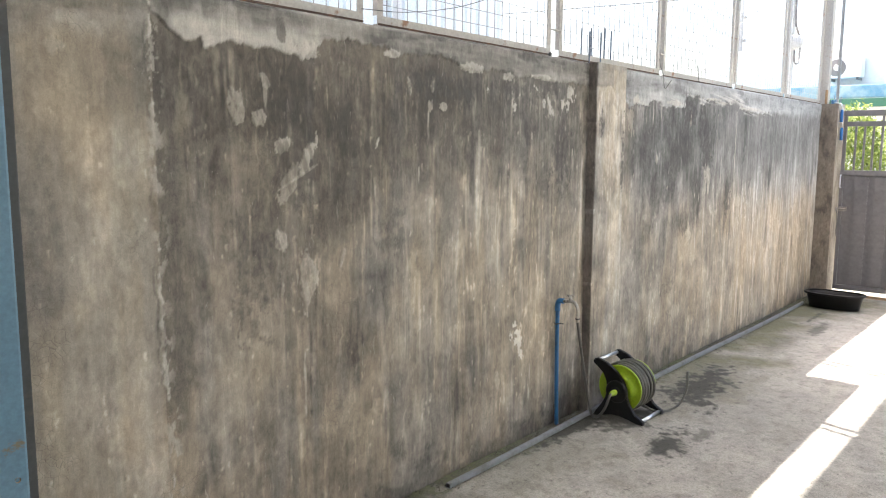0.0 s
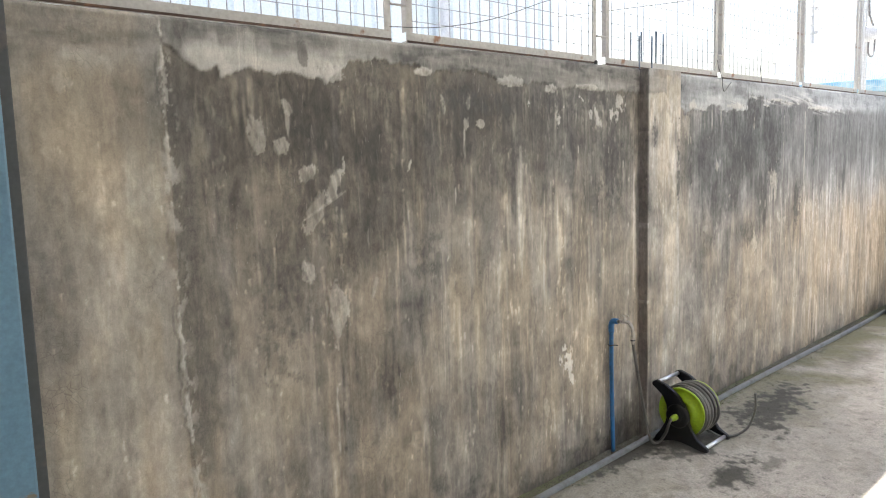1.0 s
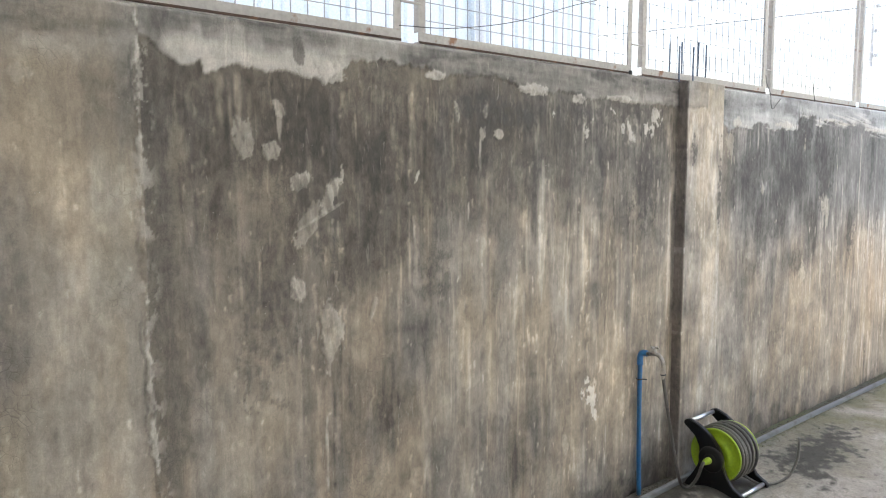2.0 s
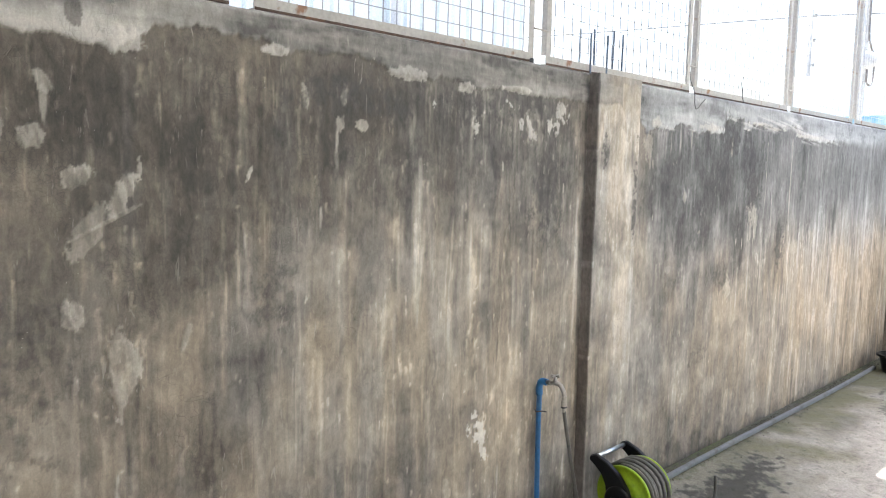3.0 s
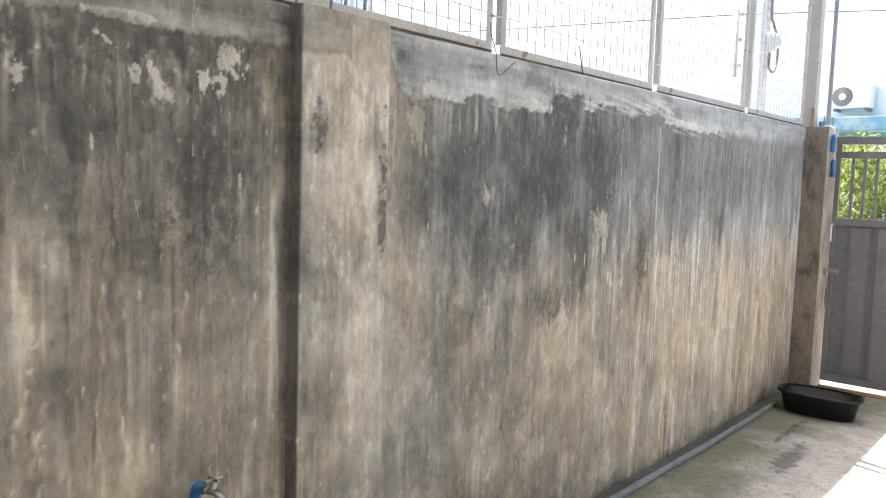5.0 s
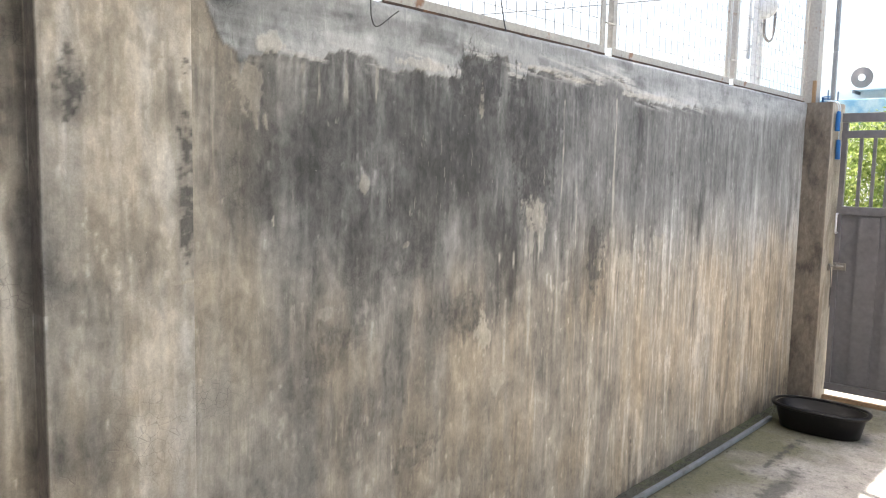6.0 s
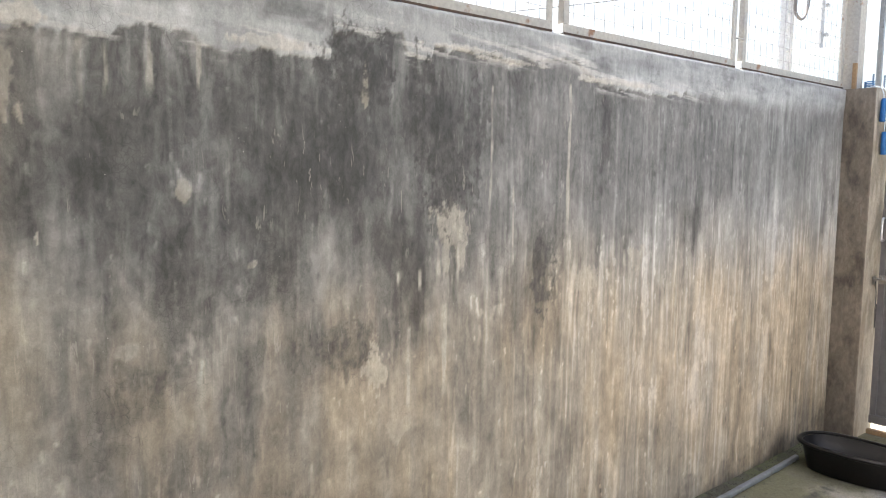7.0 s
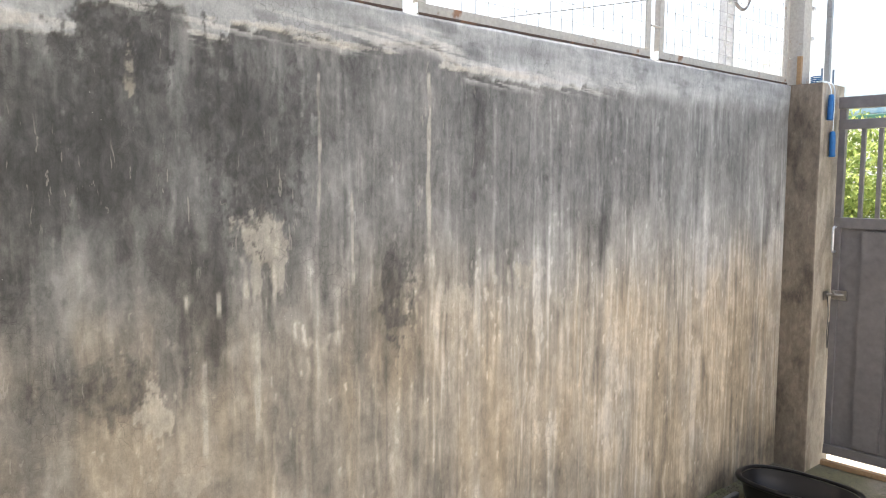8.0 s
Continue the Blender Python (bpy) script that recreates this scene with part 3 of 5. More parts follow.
    # whitest trowel patches at the band's edge
    for n, (cx, cz, rx, rz) in enumerate(((-2.23, 2.055, 0.06, 0.040), (-1.74, 2.09, 0.05, 0.018), (-1.18, 2.075, 0.11, 0.022), (-0.86, 2.055, 0.05, 0.02), (-0.55, 2.075, 0.10, 0.016), (-0.22, 2.02, 0.035, 0.035),
                                          (0.66, 2.01, 0.05, 0.03), (1.30, 2.02, 0.14, 0.018), (2.05, 2.085, 0.22, 0.012), (2.30, 2.065, 0.16, 0.010), (2.9, 2.045, 0.26, 0.016))):
        k = blot(x, z, cx, cz, rx, rz, 0.0, n, 0.75)
        c = over(c, k * (0.62 + 0.5 * small + 0.35 * patchy), (0.53, 0.505, 0.455))
        relief = relief + 0.003 * k
    # lone plaster patches and scrapes
    for n, (cx, cz, rx, rz, lean, k) in enumerate((
        (-2.560, 1.83, 0.036, 0.062, 0.2, 0.50), (-2.462, 1.787, 0.034, 0.034, 0, 0.60), (-2.435, 1.925, 0.022, 0.035, 0.5, 0.6),
        (-2.36, 1.682, 0.055, 0.034, 0.5, 0.70), (-2.23, 1.64, 0.030, 0.095, -0.5, 0.75), (-2.33, 1.53, 0.035, 0.075, -0.5, 0.55), (-2.27, 1.565, 0.11, 0.008, 0.45, 0.6),
        (-2.375, 1.31, 0.030, 0.045, 0.3, 0.80), (-2.24, 1.15, 0.045, 0.11, 0, 0.80), (-2.37, 1.13, 0.012, 0.03, 0, 0.9), (-2.05, 1.22, 0.014, 0.06, -0.3, 0.6),
        (-1.39, 1.877, 0.030, 0.020, 0, 0.75), (-1.485, 1.868, 0.020, 0.035, 0, 0.60), (-1.837, 1.70, 0.008, 0.030, -0.4, 0.9),
    )):
        b = blot(x, z, cx, cz, rx, rz, lean, 30 + n, 0.7)
        c = over(c, b * (0.85 * k + 0.5 * small + 0.3 * patchy) * (0.45 + 0.55 * smooth(0.36, 0.56, fbm((x + 0.25 * z) * 46, z * 11, 47, 4))), LIGHT)
        relief = relief + 0.003 * b
    # scraped plaster under the band beside the pillar
    for n, (cx, cz, rx, rz, lean, k) in enumerate((
        (-0.816, 1.995, 0.014, 0.030, 0.3, 0.9), (-0.797, 1.893, 0.018, 0.043, 0.2, 0.9), (-1.037, 1.965, 0.013, 0.021, 0.0, 0.9), (-0.572, 2.003, 0.039, 0.010, -0.5, 0.9), (-0.512, 1.939, 0.014, 0.022, 0.5, 0.9), (-0.461, 1.958, 0.012, 0.029, 0.4, 0.9), (-0.426, 1.896, 0.028, 0.023, 0.0, 0.9), (-0.298, 1.954, 0.021, 0.047, 0.3, 0.9), (-0.250, 1.928, 0.026, 0.024, 0.0, 0.9), (-0.200, 1.993, 0.032, 0.035, 0.0, 0.9),
    )):
        b = blot(x, z, cx, cz, rx * 1.2, rz * 1.2, lean, 190 + n, 1.2) * smooth(0.40, 0.50, fbm((x + 0.4 * z) * 52, (z - 0.3 * x) * 30, 46, 3))
        c = over(c, b * k, (0.47, 0.445, 0.405))
        relief = relief + 0.002 * b
    for n, (cx, cz, rx, rz, lean, k) in enumerate((
        (-1.63, 1.96, 0.014, 0.050, 0.2, 0.6), (-1.47, 1.96, 0.014, 0.035, 0, 0.55),
        (1.03, 1.600, 0.022, 0.038, 0, 0.60), (1.225, 1.395, 0.02, 0.010, 0.4, 0.8), (0.674, 1.50, 0.005, 0.022, 0, 1.3), (-0.62, 1.75, 0.006, 0.022, 0.1, 1.2), (-0.335, 1.74, 0.004, 0.016, 0, 1.1), (-0.18, 1.655, 0.007, 0.026, 0, 1.2),
        (0.87, 1.198, 0.030, 0.025, 0, 0.50), (1.975, 1.485, 0.085, 0.085, 0, 0.70), (2.035, 1.40, 0.028, 0.07, 0, 0.7), (1.965, 1.38, 0.022, 0.09, 0, 0.6),
    )):
        b = blot(x, z, cx, cz, rx, rz, lean, 60 + n, 0.55)
        c = over(c, b * (k + 0.6 * small), (0.40, 0.37, 0.315))
        relief = relief + 0.002 * b
    for n, (cx, cz, rx, rz, lean, k) in enumerate((
        (1.665, 1.03, 0.060, 0.080, 0, 0.75), (0.345, 1.355, 0.034, 0.006, 0, 0.8), (1.62, 1.94, 0.016, 0.09, 0, 0.45), (2.75, 1.22, 0.09, 0.05, 0, 0.45), (3.12, 1.30, 0.07, 0.05, 0, 0.4), (0.60, 1.88, 0.05, 0.10, 0.4, 0.35),
        (1.75, 0.80, 0.06, 0.04, 0, 0.4), (1.45, 0.42, 0.10, 0.05, 0, 0.35), (-3.20, 1.98, 0.05, 0.03, 0, 0.3), (-2.94, 0.55, 0.05, 0.04, 0, 0.4), (-0.92, 0.40, 0.02, 0.05, 0, 0.5),
    )):
        b = blot(x, z, cx, cz, rx, rz, lean, 90 + n, 0.9)
        c = over(c, b * (k + 0.4 * small), (0.47, 0.42, 0.34))
        relief = relief + 0.002 * b
    for n, (cx, top, bottom, w) in enumerate(((1.965, 1.42, 0.86, 0.012), (1.93, 1.42, 1.25, 0.008), (2.02, 1.42, 1.27, 0.009), (1.85, 1.34, 1.25, 0.007), (1.75, 1.34, 1.27, 0.006), (1.80, 1.15, 0.85, 0.007), (3.014, 1.34, 1.25, 0.008), (2.30, 1.62, 1.30, 0.006),
                                              (2.18, 1.98, 1.50, 0.006), (2.62, 2.02, 1.25, 0.010), (-1.495, 1.86, 1.70, 0.008), (-1.56, 1.60, 1.50, 0.006), (-2.26, 0.85, 0.55, 0.006), (-0.60, 0.45, 0.2, 0.007))):
        c = over(c, run(x, z, cx, top, bottom, w * 1.1, n) * 0.8, (0.47, 0.435, 0.375))
    for n, (cx, top, bottom, w) in enumerate(((-0.15, 1.685, 1.62, 0.010), (-3.04, 1.385, 1.335, 0.006), (-2.43, 1.92, 1.80, 0.010), (-1.10, 1.78, 1.10, 0.012), (-0.86, 1.60, 1.20, 0.010), (-1.85, 1.55, 1.25, 0.010), (-0.52, 1.35, 0.8, 0.010), (-1.22, 1.2, 0.8, 0.008), (0.78, 1.98, 1.78, 0.009), (0.84, 1.98, 1.82, 0.007), (0.95, 2.0, 1.84, 0.010), (1.08, 2.0, 1.86, 0.008), (3.45, 1.5, 0.6, 0.010), (3.8, 1.3, 0.4, 0.012))):
        c = over(c, run(x, z, cx, top, bottom, w, n + 50) * 0.5, (0.45, 0.42, 0.36))
    # lime splash near the tap
    for n, (cx, cz, rx, rz) in enumerate(((-0.715, 0.60, 0.036, 0.075), (-0.69, 0.53, 0.025, 0.05), (-0.795, 0.63, 0.016, 0.020))):
        b = blot(x, z, cx, cz, rx, rz, 0.3, 160 + n, 1.2) * smooth(0.40, 0.52, fbm(x * 48, z * 40, 39, 3))
        c = over(c, b * 0.95, (0.66, 0.63, 0.57))
    # crusts of black mould
    crust = fbm(x * 42, z * 34, 37, 4, 0.7)
    for n, (cx, cz, rx, rz, k) in enumerate(((1.54, 1.97, 0.09, 0.12, 0.80), (1.69, 1.98, 0.06, 0.11, 0.8), (1.86, 1.88, 0.06, 0.18, 0.75), (1.95, 1.64, 0.10, 0.15, 0.75), (1.55, 1.10, 0.18, 0.09, 0.45), (1.20, 1.36, 0.24, 0.07, 0.35), (2.48, 1.27, 0.06, 0.19, 0.6), (-2.50, 1.20, 0.10, 0.22, 0.4), (-0.30, 1.62, 0.11, 0.20, 0.55),
                                             (0.355, 1.62, 0.020, 0.25, 0.75), (0.07, 1.84, 0.028, 0.08, 0.7), (-1.45, 1.97, 0.30, 0.06, 0.6), (-0.75, 1.98, 0.25, 0.05, 0.6), (0.95, 1.12, 0.09, 0.06, 0.35), (1.30, 0.62, 0.12, 0.05, 0.4), (-1.75, 1.30, 0.10, 0.10, 0.4), (2.10, 1.80, 0.05, 0.2, 0.5))):
        b = blot(x, z, cx, cz, rx, rz, 0.0, 130 + n, 1.0)
        c = over(c, b * k * smooth(0.36, 0.56, crust), (0.050, 0.048, 0.046))
        relief = relief + 0.002 * b * crust
    # old joint beside the first bay: crumbled lime line with dirt beside it
    joint = -2.892 + 0.022 * smooth(1.2, 0.5, z) + 0.012 * (fbm(z * 2.5, z * 0, 21, 4) - 0.5) + 0.014 * (fbm(z * 14, z * 0, 22, 3) - 0.5)
    line = 1 - smooth(0.002, 0.0095, np.abs(x - joint) + 0.035 * small + 0.02 * speck)
    crumbs = (1 - smooth(0.01, 0.045, np.abs(x - joint - 0.012))) * smooth(0.54, 0.60, fbm(x * 30, z * 16, 27, 4, 0.65))
    dirt = (1 - smooth(0.01, 0.10, np.abs(x - joint - 0.05))) * smooth(0.38, 0.6, fbm(x * 8, z * 2, 23, 4)) * smooth(0.5, 0.9, z)
    c = over(c, dirt * 0.65, (0.085, 0.078, 0.066))
    c = over(c, np.maximum(line * smooth(0.34, 0.52, fbm(z * 7, x * 0, 24, 3)) * (0.75 + 0.9 * small), 0.45 * crumbs * smooth(0.42, 0.55, fbm(z * 3, x * 0, 28, 3))), (0.50, 0.475, 0.42))
    crack = 1 - smooth(0.0025, 0.007, np.abs(x - joint + 0.016 + 0.012 * (fbm(z * 20, z * 0, 25, 3) - 0.5)))
    c = over(c, crack * smooth(0.46, 0.60, fbm(z * 4, x * 0 + 3, 26, 3)) * 0.45, (0.06, 0.055, 0.05))
    relief = relief + 0.004 * line
    return np.clip(c, 0.02, 0.75), relief


def streaky(x):
    """How far fine runs mark the wall, along its length."""
    return np.where(x < -2.86, 0.25, np.where((x >= 0) & (x < 0.375), 0.35, np.where(x < 0, 0.75, np.where(x < 1.8, 0.7, 0.6))))


def stained_sheet(name, us, vs, place, field, material):
    """A fine sheet over us x vs. place(u, v, relief) gives the points; field(u, v) the stain colours and the relief."""
    u, v = np.meshgrid(us, vs)
    u, v = u.ravel(), v.ravel()
    c, relief = field(u, v)
    co = place(u, v, relief)
    w, h = len(us), len(vs)
    i = (np.arange(h - 1)[:, None] * w + np.arange(w - 1)).ravel()
    me = bpy.data.meshes.new(name)
    quads = np.stack([i, i + 1, i + 1 + w, i + w], 1).astype(np.int32)
    me.vertices.add(len(co))
    me.vertices.foreach_set("co", co.astype(np.float32).ravel())
    me.loops.add(quads.size)
    me.loops.foreach_set("vertex_index", quads.ravel())
    me.polygons.add(len(quads))
    me.polygons.foreach_set("loop_start", np.arange(0, quads.size, 4, dtype=np.int32))
    me.update(calc_edges=True)
    me.attributes.new("stain", "FLOAT_COLOR", "POINT").data.foreach_set("color", np.c_[c, streaky(u)].astype(np.float32).ravel())
    me.polygons.foreach_set("use_smooth", np.ones(len(quads), dtype=bool))
    me.materials.append(material)
    return me


def flat_stain(ob, tint):
    me = ob.data
    me.attributes.new("stain", "FLOAT_COLOR", "POINT").data.foreach_set("color", list((*tint, 1)) * len(me.vertices))


# ---- the yard wall ----
paint_runs()
WALL_TOP, STEP = 2.20, 0.0046
X0, X1 = -3.34, 5.30


def wall_bay(name, x0, x1, y, label):
    core = part(name, boxed((x0, y + 0.012, -0.05), (x1, 0.16, WALL_TOP - 0.002)), PLASTER)
    flat_stain(core, (0.27, 0.25, 0.22))
    tagged(core, label, "wall", "", "structure")
    zs = np.arange(-0.02, WALL_TOP + STEP / 2, STEP)
    zs[-1] = WALL_TOP
    crest = lambda u, v, r: np.stack([u, y - r + 0.010 * smooth(WALL_TOP - 0.010, WALL_TOP, v), v + 0.006 * (fbm(u * 9, u * 0, 77, 4) - 0.5) * smooth(WALL_TOP - 0.05, WALL_TOP, v)], 1)
    me = stained_sheet("plaster_coat", np.linspace(x0, x1, int((x1 - x0) / STEP) + 1), zs, crest, wall_stains_light, PLASTER)
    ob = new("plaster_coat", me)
    ob.parent = core
    return core


wall_bay("wall_near", X0, 0.0, 0.0, "cement-plastered yard wall with black mould streaks and plaster patches")
wall_bay("wall_far", 0.375, X1, 0.012, "cement-plastered yard wall streaked with mould and pale lime runs")


def pillar():
    """The engaged pillar between the two bays, with rounded, worn arrises."""
    y = -0.060
    core = part("wall_pillar", boxed((0.004, y + 0.012, -0.05), (0.371, 0.16, WALL_TOP - 0.004)), PLASTER)
    flat_stain(core, (0.27, 0.25, 0.22))
    tagged(core, "tan plastered pillar engaged in the yard wall", "pillar", "", "structure")
    side, turn = 0.075, 0.006
    zs = np.arange(-0.02, WALL_TOP + STEP / 2, STEP)
    zs[-1] = WALL_TOP
    us = np.concatenate([np.linspace(-side, 0, 12), np.linspace(0.004, 0.371, 50), np.linspace(0.375, 0.375 + side, 8)])

    def place(u, v, r):
        wob = 0.004 * (fbm(v * 6, v * 0, 91, 4) - 0.5)
        px = np.where(u < 0, 0.0 + wob, np.where(u > 0.375, 0.375, u))
        px = np.where((u >= 0) & (u < 0.01), 0.003 + wob, px)
        py = np.where(u < 0, y - u - 0.0 + turn * 0.5, np.where(u > 0.3749, y + (u - 0.375), y - r * 0.6))
        return np.stack([px, py, v], 1)

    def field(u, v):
        c, r = wall_stains_light(np.clip(u, 0.004, 0.37), v)
        # shade on the face turned from the gate is painted into the colour
        side_shade = (u < 0) * (0.55 + 0.4 * fbm(u * 20, v * 3, 92, 4))
        return over(c, side_shade, (0.10, 0.086, 0.075)), r

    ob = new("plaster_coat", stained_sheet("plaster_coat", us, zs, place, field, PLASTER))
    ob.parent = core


pillar()


def end_post():
    """The concrete gate post: stained faces on two sides, the end face also darkened for shade."""
    core = part("gate_post", boxed((5.304, -0.165, -0.05), (5.60, 0.16, WALL_TOP - 0.004), 0.006), PLASTER)
    flat_stain(core, (0.36, 0.33, 0.28))
    tagged(core, "brown-stained concrete gate post beside the yard wall", "post", "", "structure")
    zs = np.arange(-0.02, WALL_TOP + 0.006, 0.012)
    us = np.concatenate([np.linspace(0.0, 0.170, 18), np.linspace(0.176, 0.47, 26)])

    def place(u, v, r):
        px = np.where(u <= 0.171, 5.300 - r * 0.5, 5.300 + (u - 0.172))
        py = np.where(u <= 0.171, 0.02 - u * 1.10, -0.1685 - r * 0.5)
        return np.stack([px, py, v], 1)

    def field(u, v):
        n = 0.6 * fbm(u * 20, v * 8, 101, 5) + 0.4 * fbm(u * 9, v * 2.2, 103, 3)
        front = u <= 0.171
        # brown stain; the end face's shade is painted in by a darker tone
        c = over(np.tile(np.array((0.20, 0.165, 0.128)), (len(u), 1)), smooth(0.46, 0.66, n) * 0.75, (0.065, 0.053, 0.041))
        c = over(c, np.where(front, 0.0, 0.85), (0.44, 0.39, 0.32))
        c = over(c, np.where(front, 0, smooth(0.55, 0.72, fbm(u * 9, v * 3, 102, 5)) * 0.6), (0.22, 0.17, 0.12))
        c = over(c, smooth(0.5, 0.62, fbm(u * 12, v * 5, 104, 4)) * 0.4, (0.12, 0.095, 0.07))
        return c, 0.006 * (n - 0.5)

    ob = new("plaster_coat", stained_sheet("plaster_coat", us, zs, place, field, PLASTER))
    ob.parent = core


end_post()


# ---- floor and ground ----
def floor_stains_shade(x, y):
    cloud, small, fine = fbm(x * 1.3, y * 1.3, 201, 5), fbm(x * 6, y * 6, 202, 5), fbm(x * 26, y * 26, 203, 4)
    c = over(np.tile(np.array((0.35, 0.325, 0.295)), (len(x), 1)), smooth(0.42, 0.62, cloud) * 0.5, (0.245, 0.228, 0.205))
    c = over(c, smooth(0.50, 0.66, small) * 0.35, (0.19, 0.176, 0.155))
    c = over(c, smooth(0.58, 0.70, fine) * 0.35, (0.12, 0.11, 0.095))
    moss = smooth(-1.0, -0.25, y + 0.9 * (small - 0.5)) * (0.30 + 0.70 * smooth(0.3, 2.2, x))
    c = over(c, moss * smooth(0.25, 0.50, cloud), (0.145, 0.138, 0.082))
    # last one paints the reel's contact shadow; the one before mixes grime and shadow
    for n, (cx, cy, rx, ry, k) in enumerate(((1.00, -0.42, 0.60, 0.22, 0.9), (-0.18, -0.68, 0.20, 0.14, 0.85), (0.06, -0.78, 0.14, 0.05, 0.5), (3.55, -0.55, 0.30, 0.07, 0.6), (4.05, -0.38, 0.35, 0.035, 0.7), (2.7, -0.45, 0.45, 0.10, 0.25), (-0.25, -0.12, 0.55, 0.09, 0.8), (0.15, -0.28, 0.36, 0.20, 0.7))):
        d = np.sqrt(((x - cx) / rx) ** 2 + ((y - cy) / ry) ** 2)
        c = over(c, (1 - smooth(0.45, 1.05, d + 1.6 * (small - 0.5) + 1.8 * (fine - 0.5))) * min(1, k * 1.2), (0.050, 0.049, 0.040))
    dirt = smooth(-0.16, -0.04, y + 0.14 * (fine - 0.5) + 0.1 * (small - 0.5))
    c = over(c, dirt * 0.85, (0.085, 0.08, 0.062))
    c = over(c, dirt * smooth(0.5, 0.65, cloud + 0.3 * (fine - 0.5)) * 0.6, (0.10, 0.11, 0.035))
    return np.clip(c, 0.03, 0.6), 0.006 * (cloud - 0.5) + 0.010 * dirt * fine


def yard_floor():
    me = stained_sheet("floor", np.arange(-3.0, 5.50, 0.014), np.arange(-2.6, 0.03, 0.014), lambda u, v, r: np.stack([u, v, r - 0.004], 1), floor_stains_shade, FLOOR)
    tagged(new("floor", me), "worn grey concrete yard floor with damp stains, moss and shade painted under the reel", "floor", "", "structure")
    rest = part("ground", boxed((-400, -400, -0.30), (400, 400, -0.03)), EARTH)
    tagged(rest, "pale sunlit ground around the walled yard", "ground", "", "structure")
    back = part("pavement", boxed((-8.0, -6.0, -0.10), (5.5, -2.6, -0.004)), FLOOR)
    flat_stain(back, (0.30, 0.28, 0.245))
    near_end = part("paving_end", boxed((-8.0, -2.599, -0.10), (-3.003, 0.5, -0.004)), FLOOR, back)
    flat_stain(near_end, (0.30, 0.28, 0.245))
    tagged(back, "grey concrete yard paving", "paving", "", "structure")


yard_floor()


# ---- the blue steel post at the wall's near end ----
def blue_post():
    e = thing("steel_column", "blue-painted steel column with rust spots beside the wall", "column", (-3.566, -0.05, 0))
    part("column_body", boxed((-0.20, -0.09, 0), (0.165, 0.20, 3.1), 0.008), BLUE_STEEL, e)
    # dark strip stands in for the shadow in the gap next to the wall
    part("gap_shade_strip", boxed((0.168, -0.045, 0), (0.205, 0.20, 3.1), 0.004), SHADE_AND_PIN_DARK, e, "dark strip standing in for the shaded gap beside the wall")
    rnd = random.Random(4)
    for k in range(9):
        z, x = rnd.uniform(0.3, 2.3), rnd.uniform(-0.1, 0.15)
        part("rivet", lathe(bmesh.new(), [(0.0, -0.004), (0.006, -0.003), (0.008, 0.004)], 10, "z", (0, 0, 0)), WOOD, e, "rusty rivet").matrix_local = pose(x, -0.09, z, 90, 0, 0)


blue_post()


# ---- mesh fence on the wall ----
FENCE_Y, RAIL_Z, FENCE_TOP = 0.035, 2.210, 3.75


def angle_bar(length, axis):
    """A steel angle, 40 x 25 mm, along x or z."""
    bm = bmesh.new()
    if axis == "x":
        box(bm, (0, -0.004, 0), (length, 0.0, 0.040), 0.001)
        box(bm, (0, 0.0005, 0), (length, 0.025, 0.004), 0.001)
    else:
        box(bm, (0, -0.004, 0), (0.036, 0.0, length), 0.001)
        box(bm, (0, 0.0005, 0), (0.004, 0.025, length), 0.001)
    return bm


def fence_panel(x0, x1, gap, wire=WIRE, thick=1.0, drop=0.0):
    w = x1 - x0
    e = thing("mesh_fence", "cream-painted steel frame with square wire mesh on the wall", "fence", (x0, FENCE_Y, RAIL_Z - drop), "mesh fence panels")
    h = FENCE_TOP - RAIL_Z
    part("bottom_rail", angle_bar(w, "x"), CREAM, e)
    # strip adds the shadow line below the rail to its rust
    part("dark_underside", boxed((0.002, -0.0075, -0.002), (w - 0.002, -0.0045, 0.007), 0.001), RAIL_SHADE_RUST, e, "dark brown strip for the rail's shaded, rusty underside")
    top = part("top_rail", angle_bar(w, "x"), CREAM, e)
    top.location = (0, 0, h - 0.04)
    a = part("stile", angle_bar(h - 0.081, "z"), CREAM, e)
    a.location = (0, 0, 0.0405)
    b = part("stile", angle_bar(h - 0.081, "z"), CREAM, e)
    b.matrix_local = pose(w, 0, 0.0405) @ Matrix.Diagonal((-1, 1, 1, 1))
    g = 0.0016 * thick
    upright = bpy.data.meshes.new("wire")
    bm = boxed((-g, -g, 0), (g, g, h - 0.03))
    bm.to_mesh(upright)
    bm.free()
    upright.materials.append(wire)
    wire_h = bpy.data.meshes.new("wire")
    bm = boxed((0, -g, -g), (w - 0.02, g, g))
    bm.to_mesh(wire_h)
    bm.free()
    wire_h.materials.append(wire)
    rnd = random.Random(int(x0 * 100))
    n = int(w / 0.07)
    for k in range(1, n + 1):
        ob = new("wire", upright)
        ob.parent = e
        ob.matrix_local = pose(k * w / (n + 1), 0.003, 0.012, rnd.uniform(-0.2, 0.2), rnd.uniform(-0.25, 0.25), 0)
    for k in range(1, int(h / 0.07)):
        ob = new("wire", wire_h)
        ob.parent = e
        ob.matrix_local = pose(0.01, 0.0063, 0.02 + k * 0.07, 0, rnd.uniform(-0.25, 0.25), 0)
    for z in (0.145, 1.06):
        part("tie_rod", tube(bmesh.new(), [(w - 0.004, -0.008, z), (w + gap, -0.008, z)], 0.005, 8), CREAM, e)
    for x in (0.018, w - 0.018):
        part("foot_plate", boxed((x - 0.018, -0.003, -0.024 + drop), (x + 0.018, 0.003, -0.0005), 0.001), CREAM, e)
    return e


